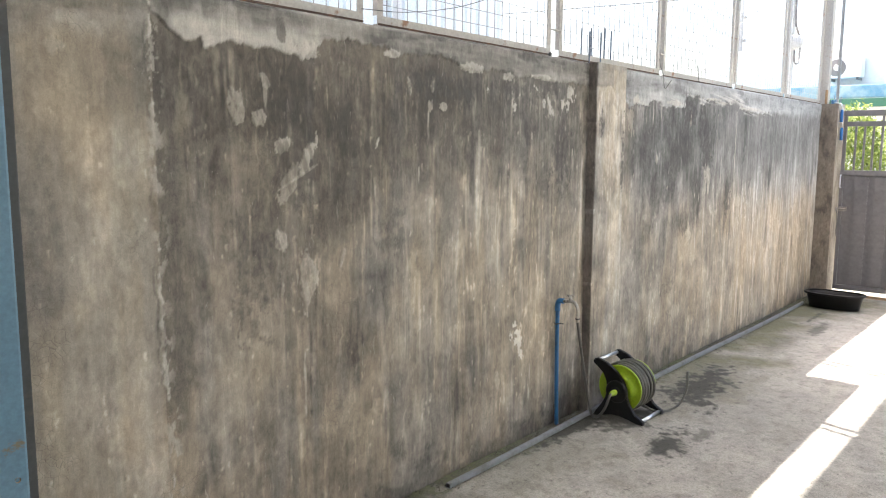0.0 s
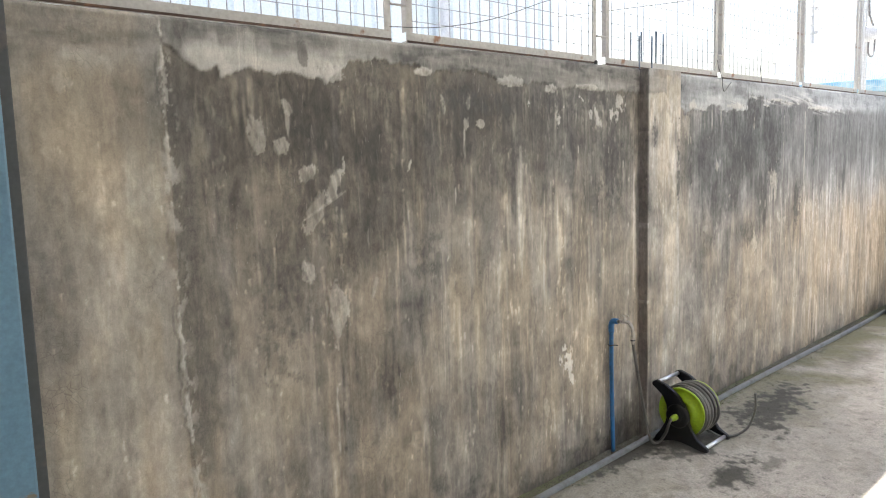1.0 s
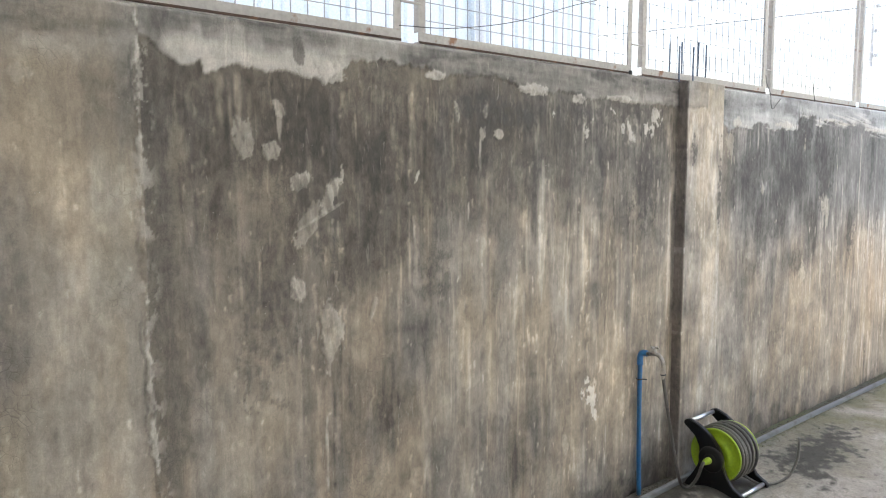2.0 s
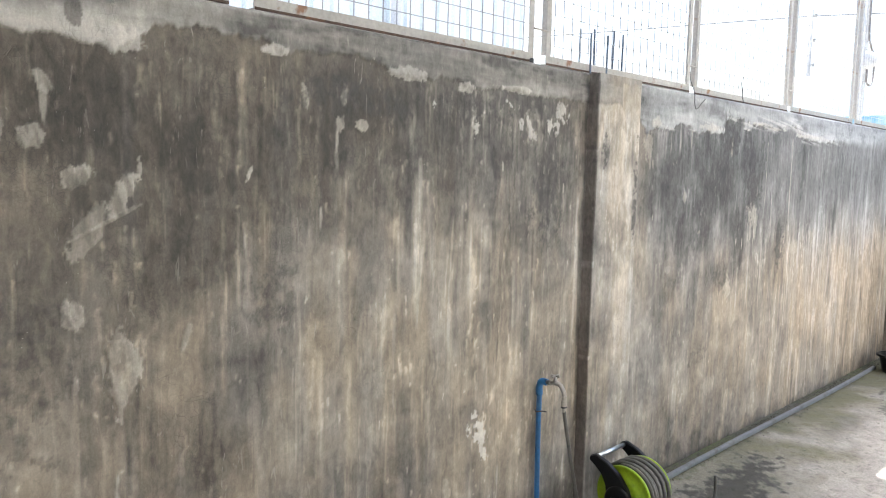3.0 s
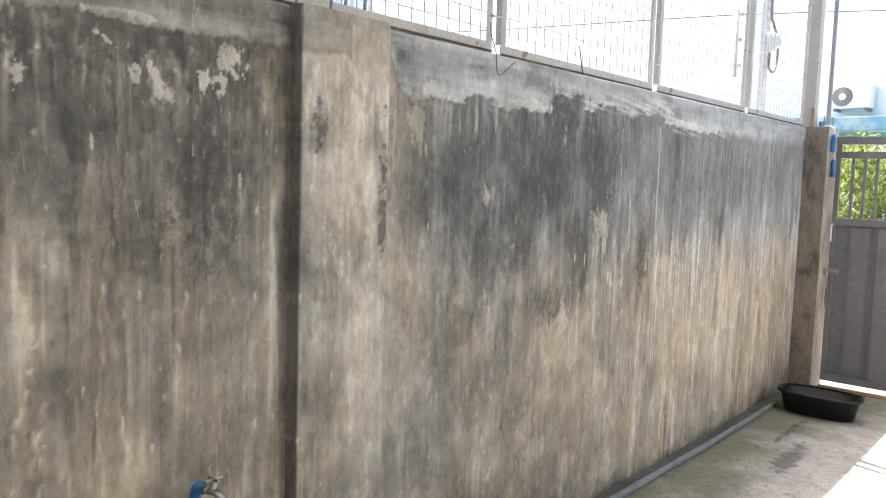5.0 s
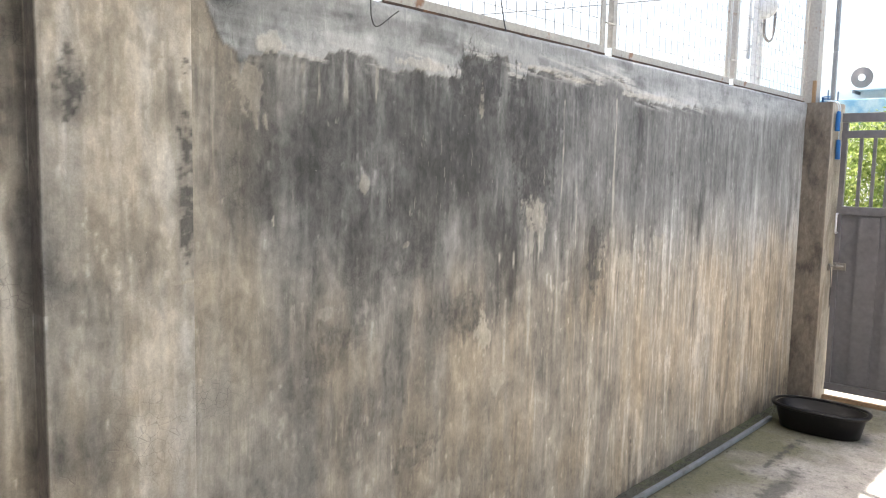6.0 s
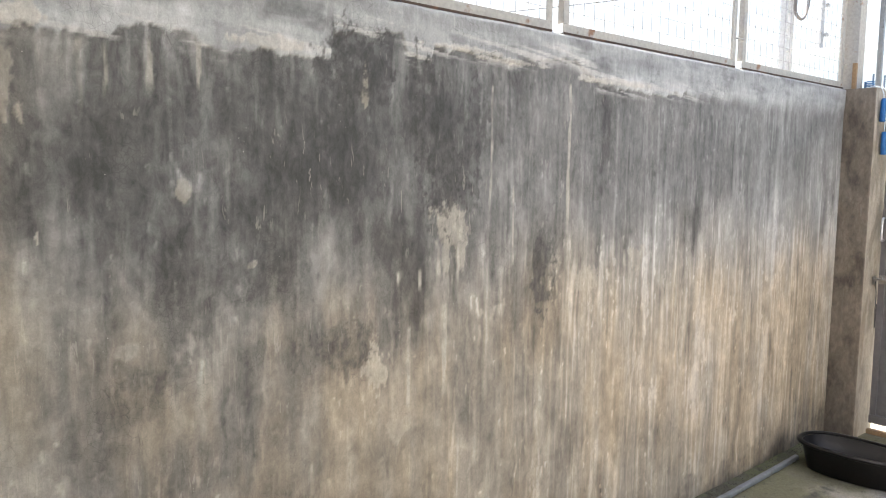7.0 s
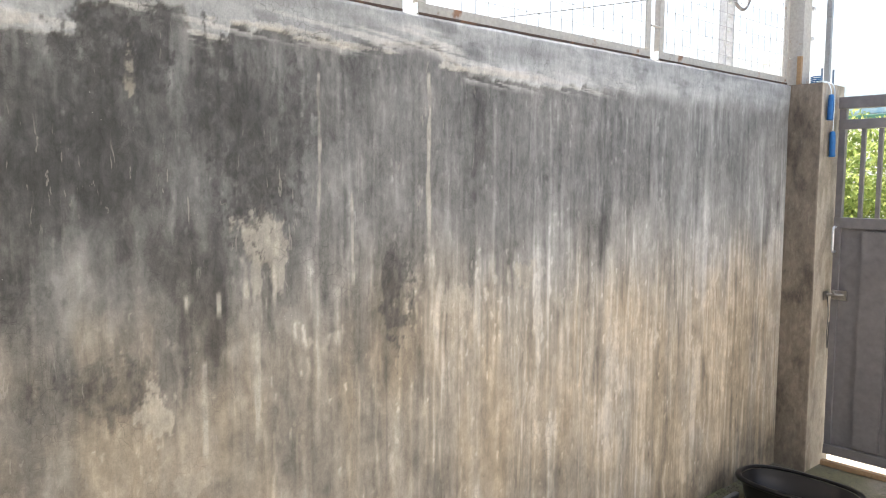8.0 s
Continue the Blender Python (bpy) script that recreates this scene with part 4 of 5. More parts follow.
for a, b, gap in ((-3.30, -1.885, 0.09), (-1.80, -0.395, 0.094), (-0.305, 1.055, 0.064)):
    fence_panel(a, b, gap)
# far panels: thin, pale wires, as if swallowed by the bright sky
for a, b, gap, thick in ((1.115, 2.52, 0.069, 0.85), (2.585, 3.945, 0.074, 0.7), (4.015, 5.30, 0.03, 0.7)):
    fence_panel(a, b, gap, GLARE_WIRE, thick, 0.004)


def corner_post():
    e = thing("fence_corner_post", "cream-painted square steel post on the gate post", "post", (5.375, 0.02, WALL_TOP - 0.004))
    part("post_body", boxed((-0.05, -0.06, 0), (0.05, 0.05, 1.9), 0.004), CREAM, e)
    # added upright that imitates the cream post's side in shade
    f = thing("side_shade_strip", "thin blue-grey upright standing in for the cream post's shaded side", "post", (5.52, -0.10, WALL_TOP - 0.004))
    part("post_body", boxed((-0.012, -0.012, 0), (0.016, 0.016, 1.9), 0.002), WIRE, f)
    g = thing("wood_peg", "short weathered wooden peg tied at the fence corner", "peg", (5.318, -0.03, WALL_TOP - 0.002))
    part("peg_body", boxed((-0.012, -0.012, 0), (0.012, 0.012, 0.16), 0.003), WOOD, g)


corner_post()


def starter_bar(x, y, h, lean):
    e = thing("rebar", "ribbed steel starter bar rising from the pillar top", "rebar", (x, y, WALL_TOP - 0.03), "pillar starter bars")
    bm = bmesh.new()
    pts, rs = [], []
    for k in range(40):
        t = k / 39
        pts.append((lean * t, 0.0, h * t))
        rs.append(0.0062 if k % 2 else 0.0052)
    part("bar", tube(bm, pts, rs, 8), REBAR, e)


for x, y, h, lean in ((-0.02, 0.05, 0.24, 0.004), (0.045, 0.03, 0.225, 0.0), (0.105, 0.05, 0.255, -0.004), (0.185, 0.03, 0.235, 0.004), (0.265, 0.05, 0.27, 0.01), (0.355, 0.05, 0.265, 0.004)):
    starter_bar(x, y, h, lean)


def loose_wire():
    e = thing("loose_wire", "thin loose wire strung slackly across the fence frames", "wire", (0, 0.018, 0))
    part("strand", tube(bmesh.new(), spline([(-1.90, 0.005, 2.262), (-1.62, 0.0, 2.285), (-1.25, -0.004, 2.36), (-0.80, 0.0, 2.50), (-0.35, 0.006, 2.60), (0.25, 0.0, 2.66), (1.08, 0.006, 2.80)], 8), 0.0018, 6), CABLE, e)
    for x in (-0.43,):
        f = thing("hinge_pin", "small dark hinge pin under a fence frame", "hinge", (x, 0.012, WALL_TOP + 0.012), "fence hinge pins")
        part("pin", lathe(bmesh.new(), [(0.0, -0.012), (0.008, -0.012), (0.010, -0.004), (0.010, 0.006), (0.006, 0.010), (0.0, 0.010)], 12), SHADE_AND_PIN_DARK, f)


loose_wire()


def wire_stub():
    e = thing("wire_stub", "short dark wire stub leaning out of the wall top", "wire", (1.766, 0.02, WALL_TOP - 0.002))
    part("wire", tube(bmesh.new(), spline([(0, 0, 0), (-0.012, 0.004, 0.05), (-0.034, 0.006, 0.135)], 5), 0.0026, 6), CABLE, e)


wire_stub()


def wire_hook():
    e = thing("wire_hook", "thin bent wire hook hanging from the fence rail", "hook", (1.03, 0.02, 2.29))
    part("wire", tube(bmesh.new(), spline([(0, 0, 0.03), (-0.01, -0.012, -0.02), (-0.012, -0.04, -0.09), (-0.01, -0.045, -0.155), (0.015, -0.045, -0.180), (0.08, -0.048, -0.135), (0.105, -0.05, -0.118)], 6), 0.0022, 6), CABLE, e)


wire_hook()


# ---- tap and its pipe ----
def standpipe():
    e = thing("standpipe", "blue plastic water pipe rising along the wall", "pipe", (-0.338, -0.024, 0.0))
    part("pipe", tube(bmesh.new(), spline([(0.004, 0.012, -0.004), (0.002, 0.004, 0.25), (-0.001, 0.002, 0.5), (0.0, 0, 0.715)], 8), 0.0125, 14), BLUE_PVC, e, smooth=True)
    part("elbow", tube(bmesh.new(), spline([(0, 0, 0.710), (0, 0, 0.752), (0.012, 0, 0.774), (0.04, 0, 0.777)], 6), 0.0165, 14), BLUE_PVC, e, smooth=True)
    part("tie_wire", tube(bmesh.new(), spline([(-0.02, -0.004, 0.635), (0, -0.0145, 0.632), (0.015, -0.004, 0.636), (0.035, 0.012, 0.635)], 6), 0.003, 6), CABLE, e, "black tie wire round the pipe")
    e.rotation_euler = (0, 0, radians(-90))


def tap():
    e = thing("water_tap", "worn chrome water tap with a cross handle", "tap", (-0.338, -0.058, 0.777))
    part("inlet", tube(bmesh.new(), [(0, 0, 0), (0.02, 0, 0), (0.021, 0, 0), (0.045, 0, 0)], [0.012, 0.012, 0.015, 0.015], 12), CHROME, e, smooth=True)
    part("tap_body", tube(bmesh.new(), spline([(0.035, 0, 0.0), (0.07, 0, 0.004), (0.105, -0.001, -0.005), (0.128, -0.002, -0.035), (0.135, -0.002, -0.062)], 8), 0.0135, 14), CHROME, e, smooth=True)
    part("bonnet", lathe(bmesh.new(), [(0.0, 0.034), (0.006, 0.034), (0.008, 0.022), (0.013, 0.018), (0.013, 0.0)], 14, "z", (0.068, 0, 0.008)), CHROME, e, smooth=True)
    part("cross_handle", tube(tube(bmesh.new(), [(0.034, 0.004, 0.046), (0.068, 0, 0.046), (0.102, -0.004, 0.046)], [0.006, 0.0045, 0.006], 8), [(0.064, -0.03, 0.046), (0.068, 0, 0.046), (0.072, 0.03, 0.046)], [0.006, 0.0045, 0.006], 8), CHROME, e)
    part("hose_coupling", lathe(bmesh.new(), [(0.0, -0.150), (0.012, -0.150), (0.0135, -0.118), (0.018, -0.116), (0.018, -0.085), (0.016, -0.080), (0.016, -0.060), (0.0, -0.060)], 16, "z", (0.136, -0.002, 0.0)), BEIGE, e, "beige hose coupling")
    part("coupling_ring", lathe(bmesh.new(), [(0.0165, -0.126), (0.0185, -0.124), (0.0185, -0.118), (0.0165, -0.116)], 16, "z", (0.136, -0.002, 0.0)), CABLE, e)
    e.rotation_euler = (0, 0, radians(-82))
    e.scale = (0.72, 0.95, 0.80)


standpipe()
tap()


# ---- hose reel ----
def hose_reel():
    e = thing("hose_reel", "black and lime-green portable hose reel on the floor", "hose reel", (0.0, 0.0, 0.0))
    # no notch between the feet: the solid web doubles as shadow under the drum
    outline = [(-0.095, 0.340), (-0.10, 0.362), (-0.125, 0.372), (-0.19, 0.350), (-0.258, 0.305), (-0.305, 0.250), (-0.328, 0.195), (-0.332, 0.150), (-0.35, 0.105), (-0.385, 0.055), (-0.445, 0.022), (-0.448, 0.0), (-0.40, 0.0),
               (-0.34, 0.016), (-0.285, 0.026), (-0.235, 0.026), (-0.185, 0.014), (-0.15, 0.0), (-0.11, 0.0), (-0.115, 0.02), (-0.155, 0.075), (-0.185, 0.13), (-0.195, 0.18), (-0.19, 0.235), (-0.165, 0.285), (-0.13, 0.315)]
    part("side_frame", plate(bmesh.new(), outline, -0.012, 0.016, 0.004), BLACK_PLASTIC, e)
    part("side_frame", plate(bmesh.new(), outline, 0.262, 0.290, 0.004), BLACK_PLASTIC, e)
    for y, z, name in ((-0.118, 0.352, "carry_handle"), (-0.424, 0.016, "foot_bar"), (-0.135, 0.016, "foot_bar")):
        part(name, tube(bmesh.new(), [(0.012, y, z), (0.266, y, z)], 0.0115, 14), ALU, e, "bright aluminium tube", smooth=True)
    for x in (0.040, 0.232):
        part("drum_flange", lathe(bmesh.new(), [(0.0, -0.004), (0.05, -0.004), (0.055, -0.010), (0.085, -0.010), (0.09, -0.004), (0.133, -0.003), (0.140, -0.008), (0.146, -0.004), (0.146, 0.004), (0.138, 0.006), (0.0, 0.006)], 56, "x", (x, -0.262, 0.192)), LIME, e, "lime-green plastic drum disc", smooth=True)
    part("drum_core", lathe(bmesh.new(), [(0.078, 0.046), (0.078, 0.226)], 32, "x", (0, -0.262, 0.192)), LIME, e, smooth=True)
    for x, side in ((-0.013, -1), (0.291, 1)):
        part("hub_boss", lathe(bmesh.new(), [(0.0, 0.010 * side), (0.058, 0.010 * side), (0.068, 0.006 * side), (0.072, -0.002 * side), (0.072, -0.012 * side)], 40, "x", (x, -0.262, 0.180)), BLACK_PLASTIC, e, smooth=True)
    part("hub_cap", lathe(bmesh.new(), [(0.0, -0.028), (0.03, -0.028), (0.042, -0.016), (0.045, 0.0)], 28, "x", (0, -0.262, 0.180)), BLACK_PLASTIC, e, smooth=True)
    part("hose_inlet", lathe(bmesh.new(), [(0.0, -0.085), (0.012, -0.085), (0.012, -0.070), (0.017, -0.068), (0.019, -0.040), (0.017, -0.028)], 16, "x", (0, -0.262, 0.180)), LIME, e, "lime-green hose coupling", smooth=True)
    pts, seg, turns = [], 24, 8
    for layer, r0 in enumerate((0.098, 0.122, 0.146)):
        for k in range(turns * seg):
            a = 2 * math.pi * k / seg + layer * 0.7
            t = k / (turns * seg)
            x = 0.060 + 0.155 * (t if layer % 2 == 0 else 1 - t) + 0.004 * math.sin(a * 0.5 + layer)
            r = r0 + 0.004 * math.sin(k * 0.131 + 2 * layer) + 0.003 * math.sin(k * 0.37)
            pts.append((x, -0.262 + r * math.cos(a), 0.192 + r * math.sin(a)))
    part("wound_hose", tube(bmesh.new(), pts, 0.0095, 8), HOSE, e, "grey garden hose wound on the drum", smooth=True)


hose_reel()


def loose_hose():
    e = thing("supply_hose", "grey garden hose from the tap to the reel", "hose", (0, 0, 0))
    part("hose", tube(bmesh.new(), spline([(-0.326, -0.156, 0.662), (-0.316, -0.160, 0.60), (-0.262, -0.162, 0.40), (-0.182, -0.158, 0.17), (-0.125, -0.155, 0.045), (-0.085, -0.163, 0.014), (-0.060, -0.185, 0.030), (-0.075, -0.225, 0.09), (-0.10, -0.255, 0.150), (-0.088, -0.262, 0.178), (-0.075, -0.262, 0.180)], 10), 0.0085, 10), HOSE, e, smooth=True)
    f = thing("hose_tail", "stiff grey hose end curving up beside the reel", "hose", (0, 0, 0))
    part("hose", tube(bmesh.new(), spline([(0.225, -0.33, 0.05), (0.26, -0.40, 0.014), (0.33, -0.455, 0.012), (0.41, -0.50, 0.05), (0.462, -0.518, 0.13), (0.478, -0.517, 0.20), (0.476, -0.515, 0.25)], 10), 0.008, 10), HOSE, f, smooth=True)


loose_hose()


# ---- conduit along the foot of the wall ----
def conduit():
    e = thing("conduit_pipe", "grey square conduit lying along the foot of the wall", "pipe", (0, -0.090, 0.002))
    rnd = random.Random(6)
    bm = bmesh.new()
    rings, n = [], 60
    for k in range(n + 1):
        x = -1.455 + 6.12 * k / n
        y = 0.012 * math.sin(x * 1.3) + rnd.uniform(-0.0008, 0.0008)
        ring = []
        for a, b in ((-0.011, 0.0), (-0.014, 0.004), (-0.014, 0.023), (-0.010, 0.027), (0.010, 0.027), (0.014, 0.023), (0.014, 0.004), (0.011, 0.0)):
            ring.append(bm.verts.new((x, y + a, b)))
        rings.append(ring)
    for p, q in zip(rings, rings[1:]):
        for i in range(8):
            bm.faces.new((p[i], p[(i + 1) % 8], q[(i + 1) % 8], q[i]))
    bmesh.ops.recalc_face_normals(bm, faces=bm.faces)
    part("conduit", bm, GREY_PVC, e)
    # black plate replaces the shade inside the tube's end
    part("hollow_plate", boxed((-1.4565, -0.021, 0.005), (-1.4545, -0.001, 0.022)), CABLE, e, "black plate standing in for the conduit's dark hollow")


conduit()


def wall_foot_debris():
    """Crumbs of mortar and soil between the conduit and the wall."""
    rnd = random.Random(9)
    bm = bmesh.new()
    for k in range(3000):
        x, y = rnd.uniform(-1.9, 5.2), -abs(rnd.gauss(0, 0.05)) - 0.004
        r = rnd.uniform(0.002, 0.008)
        m = pose(x, y, r * 0.4, rnd.uniform(0, 360), rnd.uniform(0, 360), 0) @ Matrix.Diagonal((r, r * rnd.uniform(0.5, 1), r * 0.7, 1))
        v = [bm.verts.new(m @ Vector(p)) for p in ((1, 0, 0), (-1, 0, 0), (0, 1, 0), (0, -1, 0), (0, 0, 1), (0, 0, -1))]
        for a, b, c in ((0, 2, 4), (2, 1, 4), (1, 3, 4), (3, 0, 4), (2, 0, 5), (1, 2, 5), (3, 1, 5), (0, 3, 5)):
            bm.faces.new((v[a], v[b], v[c]))
    tagged(part("debris", bm, SOIL), "crumbs of mortar and soil along the wall foot", "debris", "", "stuff")


wall_foot_debris()


# ---- black tub ----
def oval(bm, rings, n=64, power=2.6):
    """Joins rings of (half width, half length, height) into a rounded oblong shell."""
    rows = []
    for rx, ry, z in rings:
        row = []
        for k in range(n):
            a = 2 * math.pi * k / n
            ca, sa = math.cos(a), math.sin(a)
            row.append(bm.verts.new((rx * math.copysign(abs(ca) ** (2 / power), ca), ry * math.copysign(abs(sa) ** (2 / power), sa), z)))
        rows.append(row)
    for p, q in zip(rows, rows[1:]):
        for k in range(n):
            bm.faces.new((p[k], p[(k + 1) % n], q[(k + 1) % n], q[k]))
    bm.faces.new(rows[0][::-1])
    bm.faces.new(rows[-1])
    return bm


def tub():
    e = thing("wash_tub", "oblong black plastic wash tub standing by the gate post", "tub", (4.66, -0.41, 0.0))
    part("tub_shell", oval(bmesh.new(), [(0.120, 0.230, 0.0), (0.130, 0.243, 0.006), (0.158, 0.274, 0.142), (0.160, 0.277, 0.152), (0.154, 0.271, 0.156), (0.126, 0.238, 0.030), (0.110, 0.222, 0.016)]), TUB_BLACK, e, smooth=True)
    part("rim", oval_ring((0.162, 0.279), 0.020, 0.160), TUB_BLACK, e, "rolled black rim", smooth=True)


def oval_ring(half, width, z, n=64, power=2.6):
    """A flat rolled rim round an oblong opening."""
    bm, rows = bmesh.new(), []
    for out, up in ((0.0, -0.006), (width, -0.010), (width + 0.003, 0.0), (width, 0.007), (0.0, 0.010), (-0.006, 0.004), (0.0, -0.006)):
        row = []
        for k in range(n):
            a = 2 * math.pi * k / n
            ca, sa = math.cos(a), math.sin(a)
            row.append(bm.verts.new(((half[0] + out) * math.copysign(abs(ca) ** (2 / power), ca), (half[1] + out) * math.copysign(abs(sa) ** (2 / power), sa), z + up)))
        rows.append(row)
    for p, q in zip(rows, rows[1:]):
        for k in range(n):
            bm.faces.new((p[k], p[(k + 1) % n], q[(k + 1) % n], q[k]))
    bmesh.ops.remove_doubles(bm, verts=bm.verts, dist=0.0001)
    return bm


tub()


# ---- gate ----
GX, GY0, GY1 = 5.50, -0.19, -3.35


def gate():
    e = thing("sliding_gate", "grey-painted steel yard gate with bars above a sheet panel", "gate", (GX, 0, 0))
    part("top_rail", boxed((-0.03, GY1, 2.065), (0.03, GY0, 2.130), 0.004), GATE_GREY, e)
    part("upper_rail", boxed((-0.02, GY1, 1.950), (0.02, GY0, 2.005), 0.003), GATE_GREY, e)
    part("middle_rail", boxed((-0.022, GY1, 1.395), (0.022, GY0, 1.455), 0.003), GATE_GREY, e)
    part("bottom_rail", boxed((-0.022, GY1, 0.075), (0.022, GY0, 0.130), 0.003), GATE_GREY, e)
    for y in (GY0 - 0.02, GY1 + 0.02):
        part("stile", boxed((-0.018, y - 0.018, 0.131), (0.018, y + 0.018, 2.064), 0.003), GATE_GREY, e)
    bar = boxed((-0.011, -0.011, 1.456), (0.011, 0.011, 1.949), 0.002)
    me = bpy.data.meshes.new("bar")
    bar.to_mesh(me)
    me.materials.append(GATE_GREY)
    for k in range(33):
        ob = new("bar", me)
        ob.parent = e
        ob.location = (0, GY0 - 0.132 - 0.089 * k, 0)
    for k in range(3):
        ob = new("spacer", bpy.data.meshes.new("spacer"))
        b = boxed((-0.011, -0.011, 2.006), (0.011, 0.011, 2.064))
        b.to_mesh(ob.data)
        b.free()
        ob.data.materials.append(GATE_GREY)
        ob.parent = e
        ob.location = (0, GY0 - 0.4 - 0.9 * k, 0)
    part("backing_sheet", boxed((0.002, GY1, 0.131), (0.006, GY0, 1.394)), GATE_GREY, e)
    pm = bpy.data.meshes.new("panel")
    b = plate(bmesh.new(), [(-0.075, 0.14), (0.075, 0.14), (0.075, 1.385), (-0.075, 1.385)], -0.016, 0.0015, 0.006)
    b.to_mesh(pm)
    pm.materials.append(GATE_GREY)
    for k in range(15):
        ob = new("panel", pm)
        ob.parent = e
        ob.location = (0, GY0 - 0.225 - 0.200 * k + 0.0, 0)
    handle = part("pull_handle", tube(bmesh.new(), spline([(-0.02, -0.205, 1.26), (-0.055, -0.205, 1.265), (-0.058, -0.205, 1.33), (-0.055, -0.205, 1.395), (-0.02, -0.205, 1.40)], 6), 0.007, 8), ALU, e, "pale metal pull handle", smooth=True)
    bolt = part("bolt", tube(bmesh.new(), [(-0.04, -0.09, 1.012), (-0.04, -0.27, 1.016)], 0.008, 10), CHROME, e, "worn metal sliding bolt", smooth=True)
    part("bolt_knob", tube(bmesh.new(), spline([(-0.04, -0.22, 1.016), (-0.062, -0.222, 1.03), (-0.07, -0.23, 1.035)], 5), 0.006, 8), CHROME, bolt)
    part("bolt_plate", boxed((-0.034, -0.285, 0.985), (-0.023, -0.20, 1.04), 0.002), CHROME, e)
    k = thing("bolt_keeper", "small rusty metal keeper with a dangling wire on the gate post", "bracket", (5.46, -0.176, 1.0))
    part("keeper_plate", boxed((-0.035, -0.006, -0.02), (0.02, 0.002, 0.03), 0.002), CHROME, k)
    part("dangling_wire", tube(bmesh.new(), spline([(0, -0.008, 0.0), (0.012, -0.012, -0.10), (0.0, -0.014, -0.22), (0.02, -0.012, -0.30), (0.03, -0.012, -0.15)], 8), 0.003, 6), CABLE, k)
    t = thing("gate_track", "low steel gate track on the floor", "rail", (GX, 0, 0))
    part("track_rail", boxed((-0.02, GY1, 0.0), (0.02, GY0 + 0.01, 0.030), 0.003), WOOD, t)


gate()


# ---- skipping rope on the gate post ----
def skipping_rope():
    e = thing("skipping_rope", "blue-handled skipping rope hung over the gate post", "rope", (5.36, -0.19, 0.0))
    for x, z, tilt in ((0.0, 2.065, 2), (0.045, 1.865, -3)):
        bm = lathe(bmesh.new(), [(0.0, 0.072), (0.010, 0.072), (0.014, 0.066), (0.0165, 0.04), (0.0165, -0.055), (0.018, -0.064), (0.015, -0.070), (0.0, -0.070)], 16)
        part("handle", bm, BLUE_GRIP, e, "blue plastic grip", smooth=True).matrix_local = pose(x, -0.002, z, 0, tilt, 0)
    part("cord", tube(bmesh.new(), spline([(0.0, -0.002, 2.13), (-0.005, 0.0, 2.17), (-0.01, 0.02, 2.206), (-0.02, 0.06, 2.212), (0.03, 0.09, 2.215), (0.07, 0.05, 2.212), (0.05, 0.02, 2.205), (0.048, -0.001, 2.15), (0.044, -0.002, 1.94)], 8), 0.0026, 8), PALE_SHEET, e, "pale cord", smooth=True)
    c = thing("rope_coil", "small coil of pale blue cord on the post top", "rope", (5.40, -0.09, 2.205))
    pts = [(0.030 * math.cos(a * 0.5) * (1 + 0.1 * math.sin(a)), 0.028 * math.sin(a * 0.5), 0.004 + 0.0016 * a * 0.5) for a in range(0, 50)]
    part("cord", tube(bmesh.new(), pts, 0.0035, 8), BLUE_PVC, c, smooth=True)
    for x, y, h in ((5.50, -0.14, 0.12), (5.54, -0.06, 0.14)):
        starter = thing("rebar", "ribbed steel starter bar rising from the gate post", "rebar", (x, y, WALL_TOP - 0.03), "gate post starter bars")
        part("bar", tube(bmesh.new(), [(0, 0, h * k / 19) for k in range(20)], [0.0062 if k % 2 else 0.0052 for k in range(20)], 8), REBAR, starter)


skipping_rope()


# ---- unseen roof, beam and walls that shape the yard's light ----
def canopy():
    bm = bmesh.new()
    # unseen roof: its edge follows the sun strip, its depth darkens the wall
    x0, x1, y0, y1, z = -8.0, 2.14, -6.1, -0.165, 3.20
    n = 240
    rings = []
    for k in range(n + 1):
        x = x0 + (x1 - x0) * k / n
        dz = 0.012 * math.cos(2 * math.pi * x / 0.15)
        rings.append([bm.verts.new((x, y0, z + 0.25 + dz)), bm.verts.new((x, y1, z + dz))])
    for p, q in zip(rings, rings[1:]):
        bm.faces.new((p[0], q[0], q[1], p[1]))
    bmesh.ops.solidify(bm, geom=list(bm.faces), thickness=0.003)
    tagged(part("ceiling", bm, ROOF_SHEET), "unseen corrugated roof over the yard, added to shade it", "roof", "", "structure")
    # added out of view to cast the dark band beside the sun strip
    e = thing("sun_blocker", "unseen beam added beyond the yard wall to block sun from the floor", "gutter", (0, 0, 0))
    part("blocker_beam", boxed((-8.0, 0.178, 3.42), (2.18, 0.60, 3.55), 0.01), ROOF_SHEET, e)
    for x in (-7.6, -5.2):
        part("blocker_post", boxed((x, 0.30, -0.05), (x + 0.08, 0.38, 3.419), 0.004), ROOF_SHEET, e)
    # three unseen walls, added to close the yard and dim its near end
    tagged(part("wall_unseen_back", boxed((-8.2, -6.2, -0.05), (5.6, -6.0, 3.6)), WHITE_WALL), "unseen pale wall added across the yard to cut skylight", "wall", "", "structure")
    tagged(part("wall_unseen_side", boxed((-8.0, 0.0, -0.05), (-3.74, 0.16, 2.2)), EARTH), "unseen plain wall added beyond the blue column to close the yard", "wall", "", "structure")
    tagged(part("wall_unseen_end", boxed((-8.2, -5.995, -0.05), (-8.0, 0.6, 3.6)), WHITE_WALL), "unseen pale end wall added to cut skylight", "wall", "", "structure")


canopy()


